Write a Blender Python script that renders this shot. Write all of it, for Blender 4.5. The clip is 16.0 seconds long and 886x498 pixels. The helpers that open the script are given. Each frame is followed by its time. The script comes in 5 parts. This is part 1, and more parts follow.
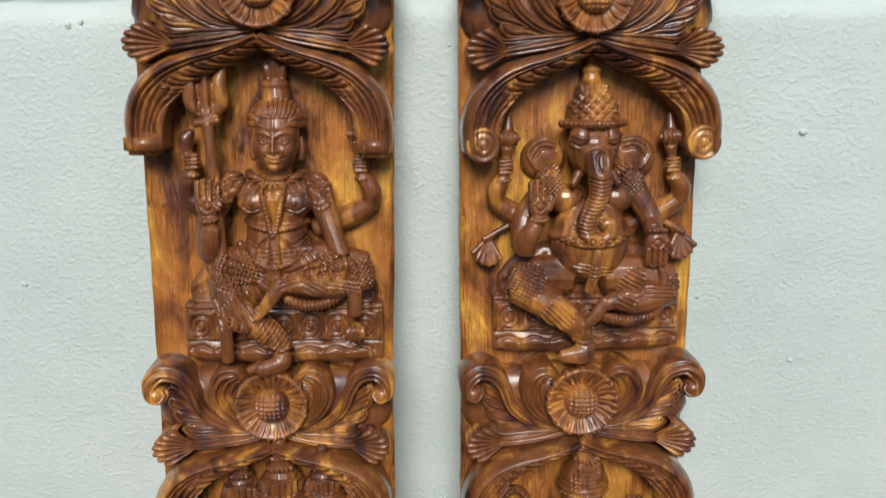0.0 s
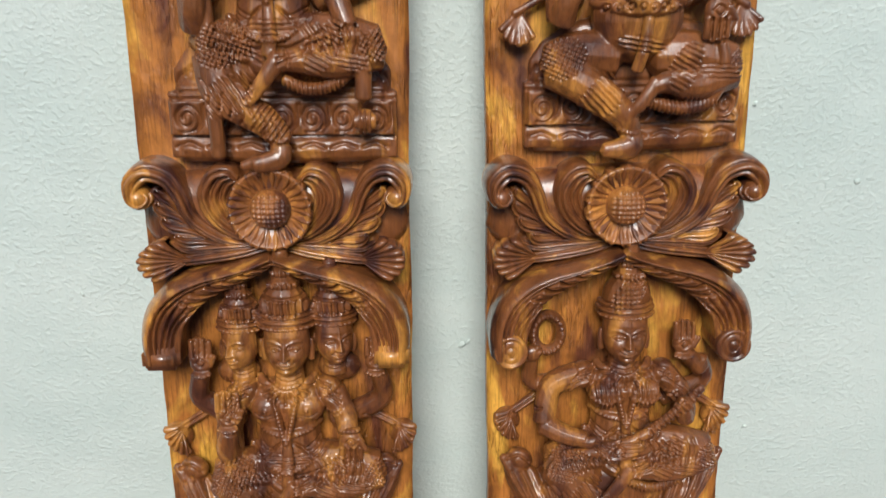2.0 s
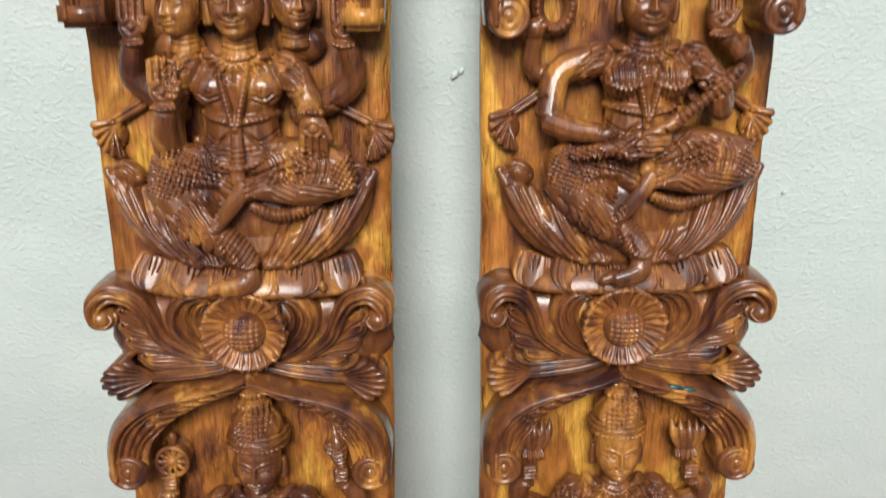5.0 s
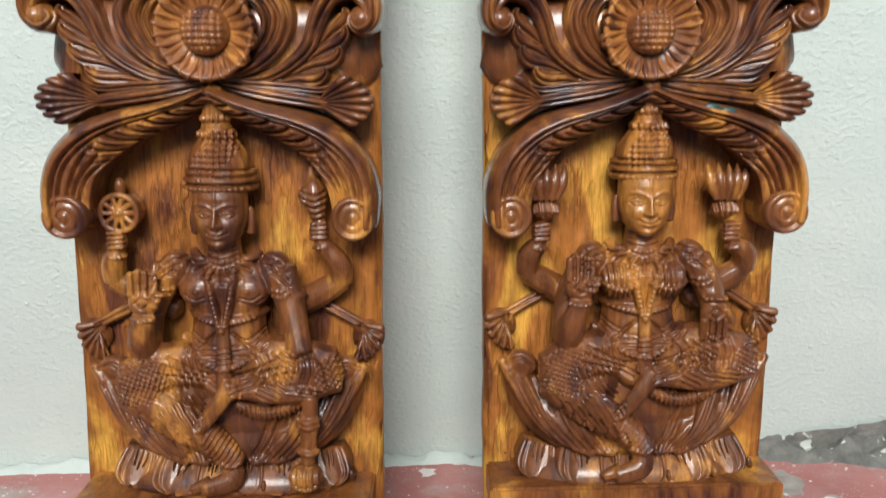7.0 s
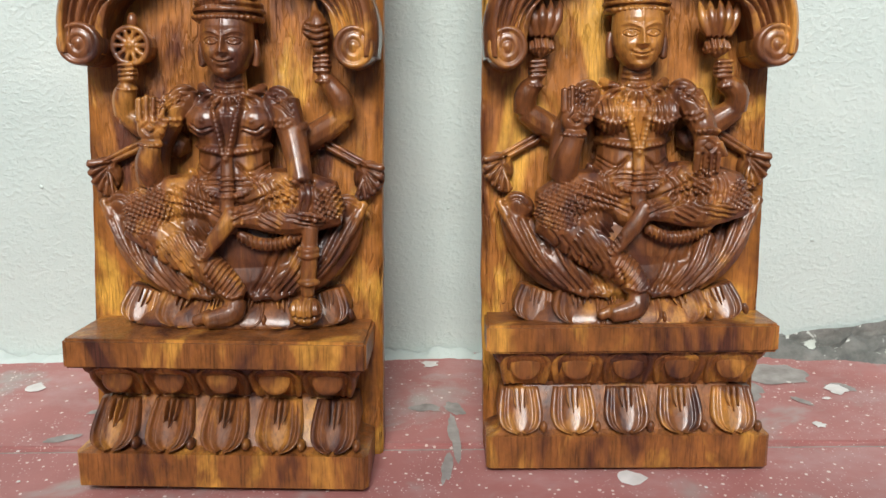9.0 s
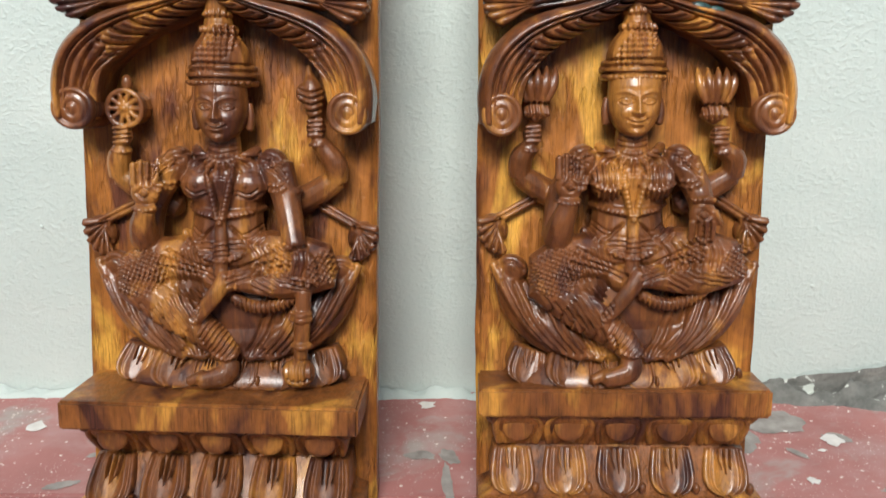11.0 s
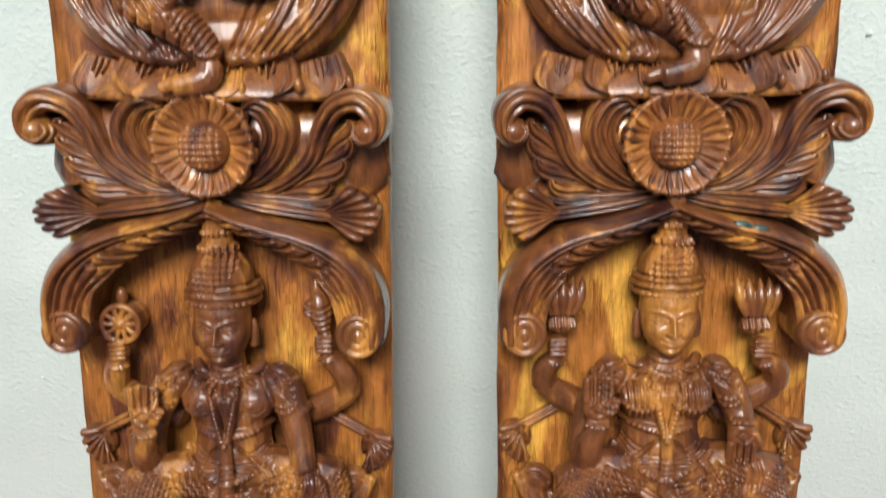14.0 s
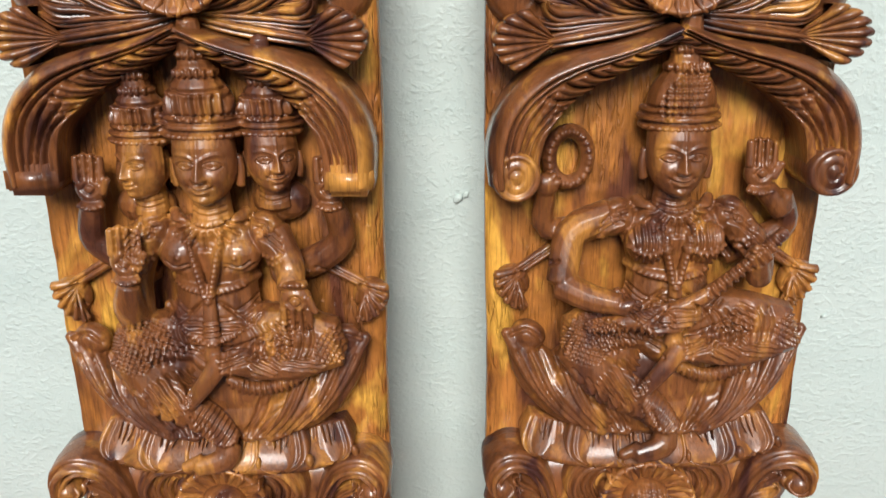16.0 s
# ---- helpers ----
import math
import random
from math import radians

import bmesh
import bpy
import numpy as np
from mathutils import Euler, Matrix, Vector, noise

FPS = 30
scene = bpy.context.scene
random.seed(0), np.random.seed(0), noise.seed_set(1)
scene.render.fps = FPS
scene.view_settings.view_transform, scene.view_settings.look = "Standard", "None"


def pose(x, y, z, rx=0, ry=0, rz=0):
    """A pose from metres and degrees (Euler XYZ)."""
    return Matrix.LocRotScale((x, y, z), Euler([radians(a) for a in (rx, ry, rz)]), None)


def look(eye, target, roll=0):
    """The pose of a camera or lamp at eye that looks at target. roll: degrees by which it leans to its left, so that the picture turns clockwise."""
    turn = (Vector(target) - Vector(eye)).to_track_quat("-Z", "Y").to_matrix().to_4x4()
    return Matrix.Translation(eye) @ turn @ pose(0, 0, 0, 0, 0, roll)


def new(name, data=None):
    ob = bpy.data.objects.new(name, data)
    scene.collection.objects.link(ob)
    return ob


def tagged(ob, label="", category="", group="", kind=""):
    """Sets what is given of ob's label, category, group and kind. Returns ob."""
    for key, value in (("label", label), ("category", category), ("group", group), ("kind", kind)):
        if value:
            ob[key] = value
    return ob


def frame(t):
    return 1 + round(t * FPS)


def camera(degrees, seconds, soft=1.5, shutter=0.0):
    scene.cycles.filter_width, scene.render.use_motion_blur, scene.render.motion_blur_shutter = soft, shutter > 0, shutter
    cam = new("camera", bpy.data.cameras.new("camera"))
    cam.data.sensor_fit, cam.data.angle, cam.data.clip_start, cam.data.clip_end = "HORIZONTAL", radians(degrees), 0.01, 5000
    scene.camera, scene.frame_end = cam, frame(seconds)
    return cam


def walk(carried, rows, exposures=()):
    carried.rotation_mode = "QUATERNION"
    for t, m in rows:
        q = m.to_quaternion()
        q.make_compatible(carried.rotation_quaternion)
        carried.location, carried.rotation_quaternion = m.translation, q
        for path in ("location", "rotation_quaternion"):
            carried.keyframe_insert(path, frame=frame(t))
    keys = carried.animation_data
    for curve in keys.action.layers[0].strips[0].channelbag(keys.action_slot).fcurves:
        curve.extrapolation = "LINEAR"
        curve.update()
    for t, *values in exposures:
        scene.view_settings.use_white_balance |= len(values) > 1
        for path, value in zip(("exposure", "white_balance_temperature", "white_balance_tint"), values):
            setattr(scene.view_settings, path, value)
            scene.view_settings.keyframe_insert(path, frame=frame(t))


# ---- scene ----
cam = camera(57.4, 16.0, soft=1.5, shutter=0.4)
PATH = [
    (0, (0.037, 0.043, 1.517), (0.122, 1.915, 0.819), -0.3),
    (0.5, (0.036, 0.051, 1.471), (0.108, 1.91, 0.737), -0.4),
    (1, (0.036, 0.048, 1.438), (0.098, 1.894, 0.671), -0.7),
    (1.5, (0.034, 0.064, 1.385), (0.088, 1.897, 0.587), -0.9),
    (2, (0.027, 0.099, 1.321), (0.078, 1.92, 0.496), -1.1),
    (2.5, (0.032, 0.127, 1.253), (0.094, 1.945, 0.421), -0.8),
    (3, (0.044, 0.115, 1.204), (0.108, 1.937, 0.383), -1.0),
    (3.2, (0.037, 0.113, 1.19), (0.117, 1.934, 0.366), -0.8),
    (5.3, (0.053, 0.117, 0.927), (0.069, 1.918, 0.058), -0.8),
    (5.5, (0.055, 0.116, 0.884), (0.072, 1.927, 0.036), -0.8),
    (6, (0.06, 0.123, 0.777), (0.078, 1.957, -0.019), -0.9),
    (6.5, (0.053, 0.103, 0.695), (0.079, 1.962, -0.043), -0.8),
    (7, (0.048, 0.101, 0.632), (0.073, 1.976, -0.062), -0.8),
    (7.5, (0.045, 0.12, 0.529), (0.063, 2.007, -0.136), -0.6),
    (8, (0.064, 0.085, 0.485), (0.072, 1.983, -0.147), -0.6),
    (8.5, (0.062, 0.036, 0.461), (0.056, 1.942, -0.143), -0.8),
    (8.7, (0.063, 0.022, 0.454), (0.051, 1.932, -0.14), -0.8),
    (10.8, (0.077, 0.038, 0.509), (0.031, 1.935, -0.122), -0.5),
    (11, (0.082, 0.047, 0.529), (0.034, 1.941, -0.11), -0.5),
    (11.5, (0.085, 0.067, 0.567), (0.039, 1.961, -0.073), -0.2),
    (12, (0.079, 0.083, 0.576), (0.027, 1.977, -0.064), -0.1),
    (12.5, (0.073, 0.103, 0.589), (0.016, 1.999, -0.045), -0.1),
    (13, (0.081, 0.128, 0.614), (0.015, 2.018, -0.036), -0.3),
    (13.5, (0.082, 0.142, 0.641), (0.007, 2.019, -0.045), -0.8),
    (14, (0.079, 0.175, 0.727), (-0.006, 2.034, -0.008), -1.6),
    (14.5, (0.089, 0.197, 0.859), (0.01, 2.029, 0.06), -2.2),
    (15, (0.096, 0.224, 0.977), (0.029, 2.025, 0.109), -2.4),
    (15.5, (0.086, 0.252, 1.058), (0.033, 2.033, 0.149), -2.1),
    (16, (0.069, 0.266, 1.098), (0.044, 2.043, 0.179), -1.5),
]
walk(cam, [(t, look(eye, target, roll)) for t, eye, target, roll in PATH],
     exposures=[(0, 0.34), (3, 0.52), (7, 0.66), (8.5, 0.74), (12.5, 0.70), (13.2, 0.80), (16, 0.68)])

# ---------------- world, sun, exposure
SUN_TURN, SUN_HEIGHT = radians(-4), radians(47)      # from the upper left, in front of the wall
world = bpy.data.worlds.new("sky")
scene.world = world
world.use_nodes = True
wn = world.node_tree.nodes
sky = wn.new("ShaderNodeTexSky")
sky.sky_type, sky.sun_disc = "NISHITA", False
sky.sun_elevation, sky.sun_rotation = SUN_HEIGHT, radians(180) + SUN_TURN * -1
sky.air_density, sky.dust_density = 1.0, 2.0
wn["Background"].inputs[1].default_value = 0.075
world.node_tree.links.new(sky.outputs[0], wn["Background"].inputs[0])
sun = new("sun", bpy.data.lights.new("sun", "SUN"))
sun.data.energy, sun.data.angle, sun.data.color = 2.85, radians(24), (1.0, 0.985, 0.96)
sun_from = Vector((math.sin(SUN_TURN) * math.cos(SUN_HEIGHT), -math.cos(SUN_TURN) * math.cos(SUN_HEIGHT), math.sin(SUN_HEIGHT)))
sun.matrix_world = look(sun_from * 8, (0, 0.8, 0.7))


# ---------------- materials
def material(name, rough=0.5, coat=0.0):
    m = bpy.data.materials.new(name)
    m.use_nodes = True
    b = m.node_tree.nodes["Principled BSDF"]
    b.inputs["Roughness"].default_value = rough
    b.inputs["Coat Weight"].default_value = coat
    return m, m.node_tree.nodes, m.node_tree.links, b


def coords(n, l, scale, shift=False):
    """Object coordinates, scaled; shift moves them by a random step for each object."""
    tc, mp = n.new("ShaderNodeTexCoord"), n.new("ShaderNodeMapping")
    mp.inputs["Scale"].default_value = scale
    l.new(tc.outputs["Object"], mp.inputs["Vector"])
    if shift:
        info, mul = n.new("ShaderNodeObjectInfo"), n.new("ShaderNodeMath")
        mul.operation = "MULTIPLY"
        mul.inputs[1].default_value = 37.0
        l.new(info.outputs["Random"], mul.inputs[0])
        l.new(mul.outputs[0], mp.inputs["Location"])
    return mp.outputs["Vector"]


def noise_tex(n, l, vec, scale, detail=4, rough=0.55, distort=0.0):
    t = n.new("ShaderNodeTexNoise")
    for key, value in (("Scale", scale), ("Detail", detail), ("Roughness", rough), ("Distortion", distort)):
        t.inputs[key].default_value = value
    l.new(vec, t.inputs["Vector"])
    return t.outputs["Fac"]


def ramp(n, l, fac, stops):
    r = n.new("ShaderNodeValToRGB")
    e = r.color_ramp.elements
    while len(e) < len(stops):
        e.new(0.5)
    for el, (p, c) in zip(e, stops):
        el.position = p
        el.color = (*c, 1) if len(c) == 3 else (c[0], c[0], c[0], 1)
    l.new(fac, r.inputs[0])
    return r.outputs[0]


def mix(n, l, fac, a, b, kind="MIX"):
    m = n.new("ShaderNodeMix")
    m.data_type, m.blend_type = "RGBA", kind
    for sock, value in ((m.inputs[0], fac), (m.inputs[6], a), (m.inputs[7], b)):
        if isinstance(value, (int, float)):
            sock.default_value = value
        elif isinstance(value, tuple):
            sock.default_value = (*value, 1)
        else:
            l.new(value, sock)
    return m.outputs[2]


def bump(n, l, b, height, strength, distance, after=None):
    k = n.new("ShaderNodeBump")
    k.inputs["Strength"].default_value, k.inputs["Distance"].default_value = strength, distance
    l.new(height, k.inputs["Height"])
    if after:
        l.new(after, k.inputs["Normal"])
    l.new(k.outputs[0], b.inputs["Normal"])
    return k.outputs[0]


def wood(name, dark, mid, gold, rough=0.4, coat=0.6, grain=0.5, tool=0.25, gouge=0.0, patch=9):
    """Oiled and varnished hardwood: broad stain, streaks and pores along the grain, tool marks."""
    m, n, l, b = material(name, rough, coat)
    big = noise_tex(n, l, coords(n, l, (1, 1, 0.4), True), patch, 4, 0.6, 0.6)
    pores = noise_tex(n, l, coords(n, l, (1, 1, 0.05), True), 480, 3, 0.6, 0.2)
    streak = noise_tex(n, l, coords(n, l, (1, 1, 0.07), True), 75, 5, 0.7, 0.8)
    small = noise_tex(n, l, coords(n, l, (1, 1, 0.6), True), 48, 5, 0.7, 0.5)
    base = ramp(n, l, big, [(0.36, dark), (0.48, mid), (0.53, mid), (0.64, gold)])
    col = mix(n, l, grain, base, ramp(n, l, streak, [(0.36, (0.30,)), (0.52, (0.95,)), (0.66, (1.25,))]), "MULTIPLY")
    col = mix(n, l, 0.55, col, ramp(n, l, small, [(0.34, (0.42,)), (0.60, (1.15,))]), "MULTIPLY")
    dash = ramp(n, l, pores, [(0.38, (0.18,)), (0.47, (1.0,))])
    col = mix(n, l, grain, col, dash, "MULTIPLY")
    l.new(col, b.inputs["Base Color"])
    l.new(ramp(n, l, small, [(0.3, (rough - 0.08,)), (0.7, (rough + 0.14,))]), b.inputs["Roughness"])
    l.new(ramp(n, l, small, [(0.3, (0.12,)), (0.7, (0.28,))]), b.inputs["Coat Roughness"])
    b.inputs["Specular IOR Level"].default_value = 0.3
    last = bump(n, l, b, dash, 0.35, 0.0006)
    marks = noise_tex(n, l, coords(n, l, (1, 1, 0.35), True), 150, 4, 0.55, 0.6)
    last = bump(n, l, b, marks, tool, 0.0022, last)
    if gouge:
        strokes = noise_tex(n, l, coords(n, l, (1, 1, 0.16), True), 210, 2, 0.5, 0.8)
        where = ramp(n, l, noise_tex(n, l, coords(n, l, (1, 1, 1), True), 14, 3, 0.5), [(0.42, (0.0,)), (0.58, (1.0,))])
        cuts = mix(n, l, 1.0, ramp(n, l, strokes, [(0.40, (0.0,)), (0.52, (1.0,))]), where, "MULTIPLY")
        bump(n, l, b, cuts, gouge, 0.0018, last)
    return m


WOOD_BOARD = wood("varnished_board", (0.125, 0.038, 0.017), (0.39, 0.142, 0.028), (0.72, 0.37, 0.06), 0.42, 0.4, 0.34, 0.35, 0.9, 17)
WOOD_CARVED = wood("varnished_carving", (0.056, 0.017, 0.012), (0.20, 0.068, 0.020), (0.56, 0.25, 0.048), 0.38, 0.75, 0.30, 0.45, 0.0, 24)
WOOD_FIGURE = wood("varnished_figure", (0.085, 0.027, 0.014), (0.190, 0.064, 0.018), (0.44, 0.185, 0.036), 0.40, 0.6, 0.30, 0.42, 0.0, 24)
WOOD_FLOWER = wood("varnished_flower", (0.085, 0.027, 0.014), (0.26, 0.092, 0.024), (0.48, 0.20, 0.045), 0.40, 0.6, 0.26, 0.2, 0.0, 24)
WOOD_PETAL = wood("varnished_petal", (0.060, 0.018, 0.011), (0.21, 0.072, 0.019), (0.50, 0.215, 0.042), 0.42, 0.5, 0.3, 0.5, 0.0, 22)
WOOD_PLINTH = wood("varnished_plinth", (0.080, 0.024, 0.013), (0.28, 0.098, 0.023), (0.60, 0.28, 0.05), 0.45, 0.35, 0.4, 0.4, 0.4, 17)

# wall: lime paint rolled over rough plaster
WALL, n, l, b = material("painted_plaster", 0.75)
v1 = coords(n, l, (1, 1, 1.6))
tone = noise_tex(n, l, v1, 3.5, 5, 0.6)
l.new(ramp(n, l, tone, [(0.3, (0.47, 0.555, 0.520)), (0.7, (0.545, 0.615, 0.575))]), b.inputs["Base Color"])
roll = noise_tex(n, l, coords(n, l, (1, 1, 1.25)), 150, 4, 0.55, 0.1)
drop = noise_tex(n, l, coords(n, l, (1, 1, 1.3)), 14, 3, 0.5)
k1 = bump(n, l, b, ramp(n, l, roll, [(0.45, (0.0,)), (0.76, (1.0,))]), 0.50, 0.0018)
bump(n, l, b, drop, 0.22, 0.006, k1)

# floor: red oxide cement, worn through and speckled with paint
FLOOR, n, l, b = material("red_oxide_cement", 0.55)
v2 = coords(n, l, (1, 1, 1))
red = ramp(n, l, noise_tex(n, l, v2, 6, 5, 0.6), [(0.3, (0.33, 0.128, 0.115)), (0.7, (0.44, 0.19, 0.172))])
worn = ramp(n, l, noise_tex(n, l, v2, 9, 4, 0.65, 0.4), [(0.55, (0.0,)), (0.68, (0.8,))])
col = mix(n, l, worn, red, (0.36, 0.33, 0.30))
dots = n.new("ShaderNodeTexVoronoi")
dots.inputs["Scale"].default_value = 95
l.new(v2, dots.inputs["Vector"])
seat = n.new("ShaderNodeTexNoise")
seat.inputs["Scale"].default_value = 130
l.new(v2, seat.inputs["Vector"])
add = n.new("ShaderNodeMath")
add.operation = "MULTIPLY_ADD"
add.inputs[1].default_value = 0.35
l.new(seat.outputs["Fac"], add.inputs[0])
l.new(dots.outputs["Distance"], add.inputs[2])
col = mix(n, l, ramp(n, l, add.outputs[0], [(0.30, (1.0,)), (0.33, (0.0,))]), col, (0.72, 0.62, 0.56))
fine = n.new("ShaderNodeTexVoronoi")
fine.inputs["Scale"].default_value = 240
l.new(v2, fine.inputs["Vector"])
cluster = ramp(n, l, noise_tex(n, l, v2, 11, 3, 0.6), [(0.42, (0.0,)), (0.60, (0.8,))])
speck = mix(n, l, 1.0, ramp(n, l, fine.outputs["Distance"], [(0.15, (1.0,)), (0.20, (0.0,))]), cluster, "MULTIPLY")
col = mix(n, l, speck, col, (0.70, 0.58, 0.54))
dust = ramp(n, l, noise_tex(n, l, coords(n, l, (1, 1.6, 1)), 4.5, 5, 0.7), [(0.48, (0.0,)), (0.72, (0.35,))])
col = mix(n, l, dust, col, (0.55, 0.50, 0.48))
l.new(col, b.inputs["Base Color"])
bump(n, l, b, noise_tex(n, l, v2, 120, 4, 0.6), 0.3, 0.002)

# bare grey cement and old white paint
CEMENT, n, l, b = material("bare_cement", 0.9)
v3 = coords(n, l, (1, 1, 1))
grey = ramp(n, l, noise_tex(n, l, v3, 30, 5, 0.65), [(0.3, (0.10, 0.105, 0.095)), (0.7, (0.25, 0.25, 0.225))])
flake = ramp(n, l, noise_tex(n, l, v3, 38, 3, 0.6, 0.5), [(0.60, (0.0,)), (0.64, (1.0,))])
l.new(mix(n, l, flake, grey, (0.62, 0.66, 0.60)), b.inputs["Base Color"])
bump(n, l, b, noise_tex(n, l, v3, 160, 5, 0.65), 0.7, 0.004)
PAINT, n, l, b = material("spilt_white_paint", 0.6)
l.new(ramp(n, l, noise_tex(n, l, coords(n, l, (1, 1, 1)), 40, 4), [(0.3, (0.58, 0.56, 0.52)), (0.7, (0.78, 0.76, 0.72))]), b.inputs["Base Color"])
JOINT, n, l, b = material("grey_joint", 0.85)
l.new(ramp(n, l, noise_tex(n, l, coords(n, l, (1, 1, 1)), 50, 4), [(0.3, (0.22, 0.2, 0.18)), (0.7, (0.38, 0.36, 0.33))]), b.inputs["Base Color"])
STAIN, n, l, b = material("dried_blue_green_paint", 0.35)
l.new(ramp(n, l, noise_tex(n, l, coords(n, l, (1, 1, 1)), 130, 4), [(0.35, (0.012, 0.02, 0.022)), (0.65, (0.025, 0.09, 0.08))]), b.inputs["Base Color"])


# ---------------- mesh helpers
def link_mesh(name, bm, mat, smooth=True):
    me = bpy.data.meshes.new(name)
    bm.to_mesh(me)
    bm.free()
    me.materials.append(mat)
    if smooth:
        me.shade_smooth()
    return me


def part(name, bm, mat, parent, label="", at=(0, 0, 0), smooth=True):
    """Links a bmesh, or a mesh made before, as one object under a thing or a part."""
    me = bm if isinstance(bm, bpy.types.Mesh) else link_mesh(name, bm, mat, smooth)
    ob = new(name, me)
    ob.parent, ob.location = parent, at
    return tagged(ob, label)


def spline(pts, steps=6):
    """Catmull-Rom through points of any dimension."""
    p = [np.array(q, float) for q in pts]
    p = [2 * p[0] - p[1], *p, 2 * p[-1] - p[-2]]
    out = []
    for i in range(1, len(p) - 2):
        for k in range(steps):
            t = k / steps
            out.append(0.5 * (2 * p[i] + (p[i + 1] - p[i - 1]) * t + (2 * p[i - 1] - 5 * p[i] + 4 * p[i + 1] - p[i + 2]) * t * t
                              + (3 * p[i] - p[i - 1] - 3 * p[i + 1] + p[i + 2]) * t ** 3))
    return out + [p[-2]]


def P(x, v, w):
    """A place on a panel: x across, v up along the board, w out of its face."""
    return Vector((x, -w, v))


def ribbon(bm, pts, prof, base=-0.004, steps=6, taper=0.0):
    """A carved band: points (x, v, w, half width); prof gives (u, share of the height) across it."""
    c = spline(pts, steps)
    rows = []
    for i, q in enumerate(c):
        d = c[min(i + 1, len(c) - 1)][:2] - c[max(i - 1, 0)][:2]
        d = d / (np.hypot(*d) + 1e-9)
        side = np.array((-d[1], d[0]))
        f = i / (len(c) - 1)
        k = 1 - taper * max(0, f - 0.5) * 2
        rows.append([bm.verts.new(P(*(q[:2] + side * u * q[3] * k), base + (q[2] - base) * h)) for u, h in prof])
    for a, b2 in zip(rows, rows[1:]):
        for j in range(len(prof) - 1):
            bm.faces.new((a[j], a[j + 1], b2[j + 1], b2[j]))
    bm.faces.new(rows[0][::-1])
    bm.faces.new(rows[-1])


ROUND = [(math.cos(math.pi * k / 8) * -1, math.sin(math.pi * k / 8) ** 0.8) for k in range(9)]
ROPE = [(-1, 0), (-0.98, 0.55), (-0.75, 0.86), (-0.5, 0.9), (-0.36, 0.74), (-0.2, 0.92), (0.1, 1.0), (0.3, 0.92), (0.42, 0.72), (0.56, 0.86), (0.8, 0.74), (0.98, 0.45), (1, 0)]


def fix(bm):
    bmesh.ops.recalc_face_normals(bm, faces=bm.faces)
    return bm


def tube(bm, pts, seg=10, steps=4, flat=1.0):
    """A closed limb through points (x, v, w, radius); flat squeezes it out of the face."""
    c = spline(pts, steps) if len(pts) > 2 else [np.array(q, float) for q in pts]
    rows = []
    for i, q in enumerate(c):
        d = Vector(P(*c[min(i + 1, len(c) - 1)][:3]) - P(*c[max(i - 1, 0)][:3])).normalized()
        side = d.cross(Vector((0, -1, 0)))
        side = side.normalized() if side.length > 0.05 else Vector((1, 0, 0))
        out = side.cross(d).normalized()
        o = P(*q[:3])
        rows.append([bm.verts.new(o + side * q[3] * math.cos(a) + out * q[3] * flat * math.sin(a)) for a in (2 * math.pi * k / seg for k in range(seg))])
    for a, b2 in zip(rows, rows[1:]):
        for j in range(seg):
            bm.faces.new((a[j], a[(j + 1) % seg], b2[(j + 1) % seg], b2[j]))
    for r, q, i in ((rows[0], c[0], 1), (rows[-1], c[-1], -2)):
        d = (P(*q[:3]) - P(*c[i][:3])).normalized()
        tip = bm.verts.new(P(*q[:3]) + d * q[3] * 0.6)
        for j in range(seg):
            bm.faces.new((r[j], r[(j + 1) % seg], tip))


def ball(bm, x, v, w, rx, rv, rw, turn=0.0, seg=14):
    m = Matrix.Translation(P(x, v, w)) @ Matrix.Rotation(-radians(turn), 4, "Y") @ Matrix.Diagonal((rx, rw, rv, 1))
    bmesh.ops.create_uvsphere(bm, u_segments=seg, v_segments=max(6, seg * 2 // 3), radius=1, matrix=m)


def block(bm, x0, x1, v0, v1, w0, w1, bevel=0.0):
    made = bmesh.ops.create_cube(bm, size=1, matrix=Matrix.Translation(P((x0 + x1) / 2, (v0 + v1) / 2, (w0 + w1) / 2)) @ Matrix.Diagonal((x1 - x0, w1 - w0, v1 - v0, 1)))
    if bevel:
        es = {e for q in made["verts"] for e in q.link_edges}
        bmesh.ops.bevel(bm, geom=list(es), offset=bevel, segments=2, affect="EDGES")


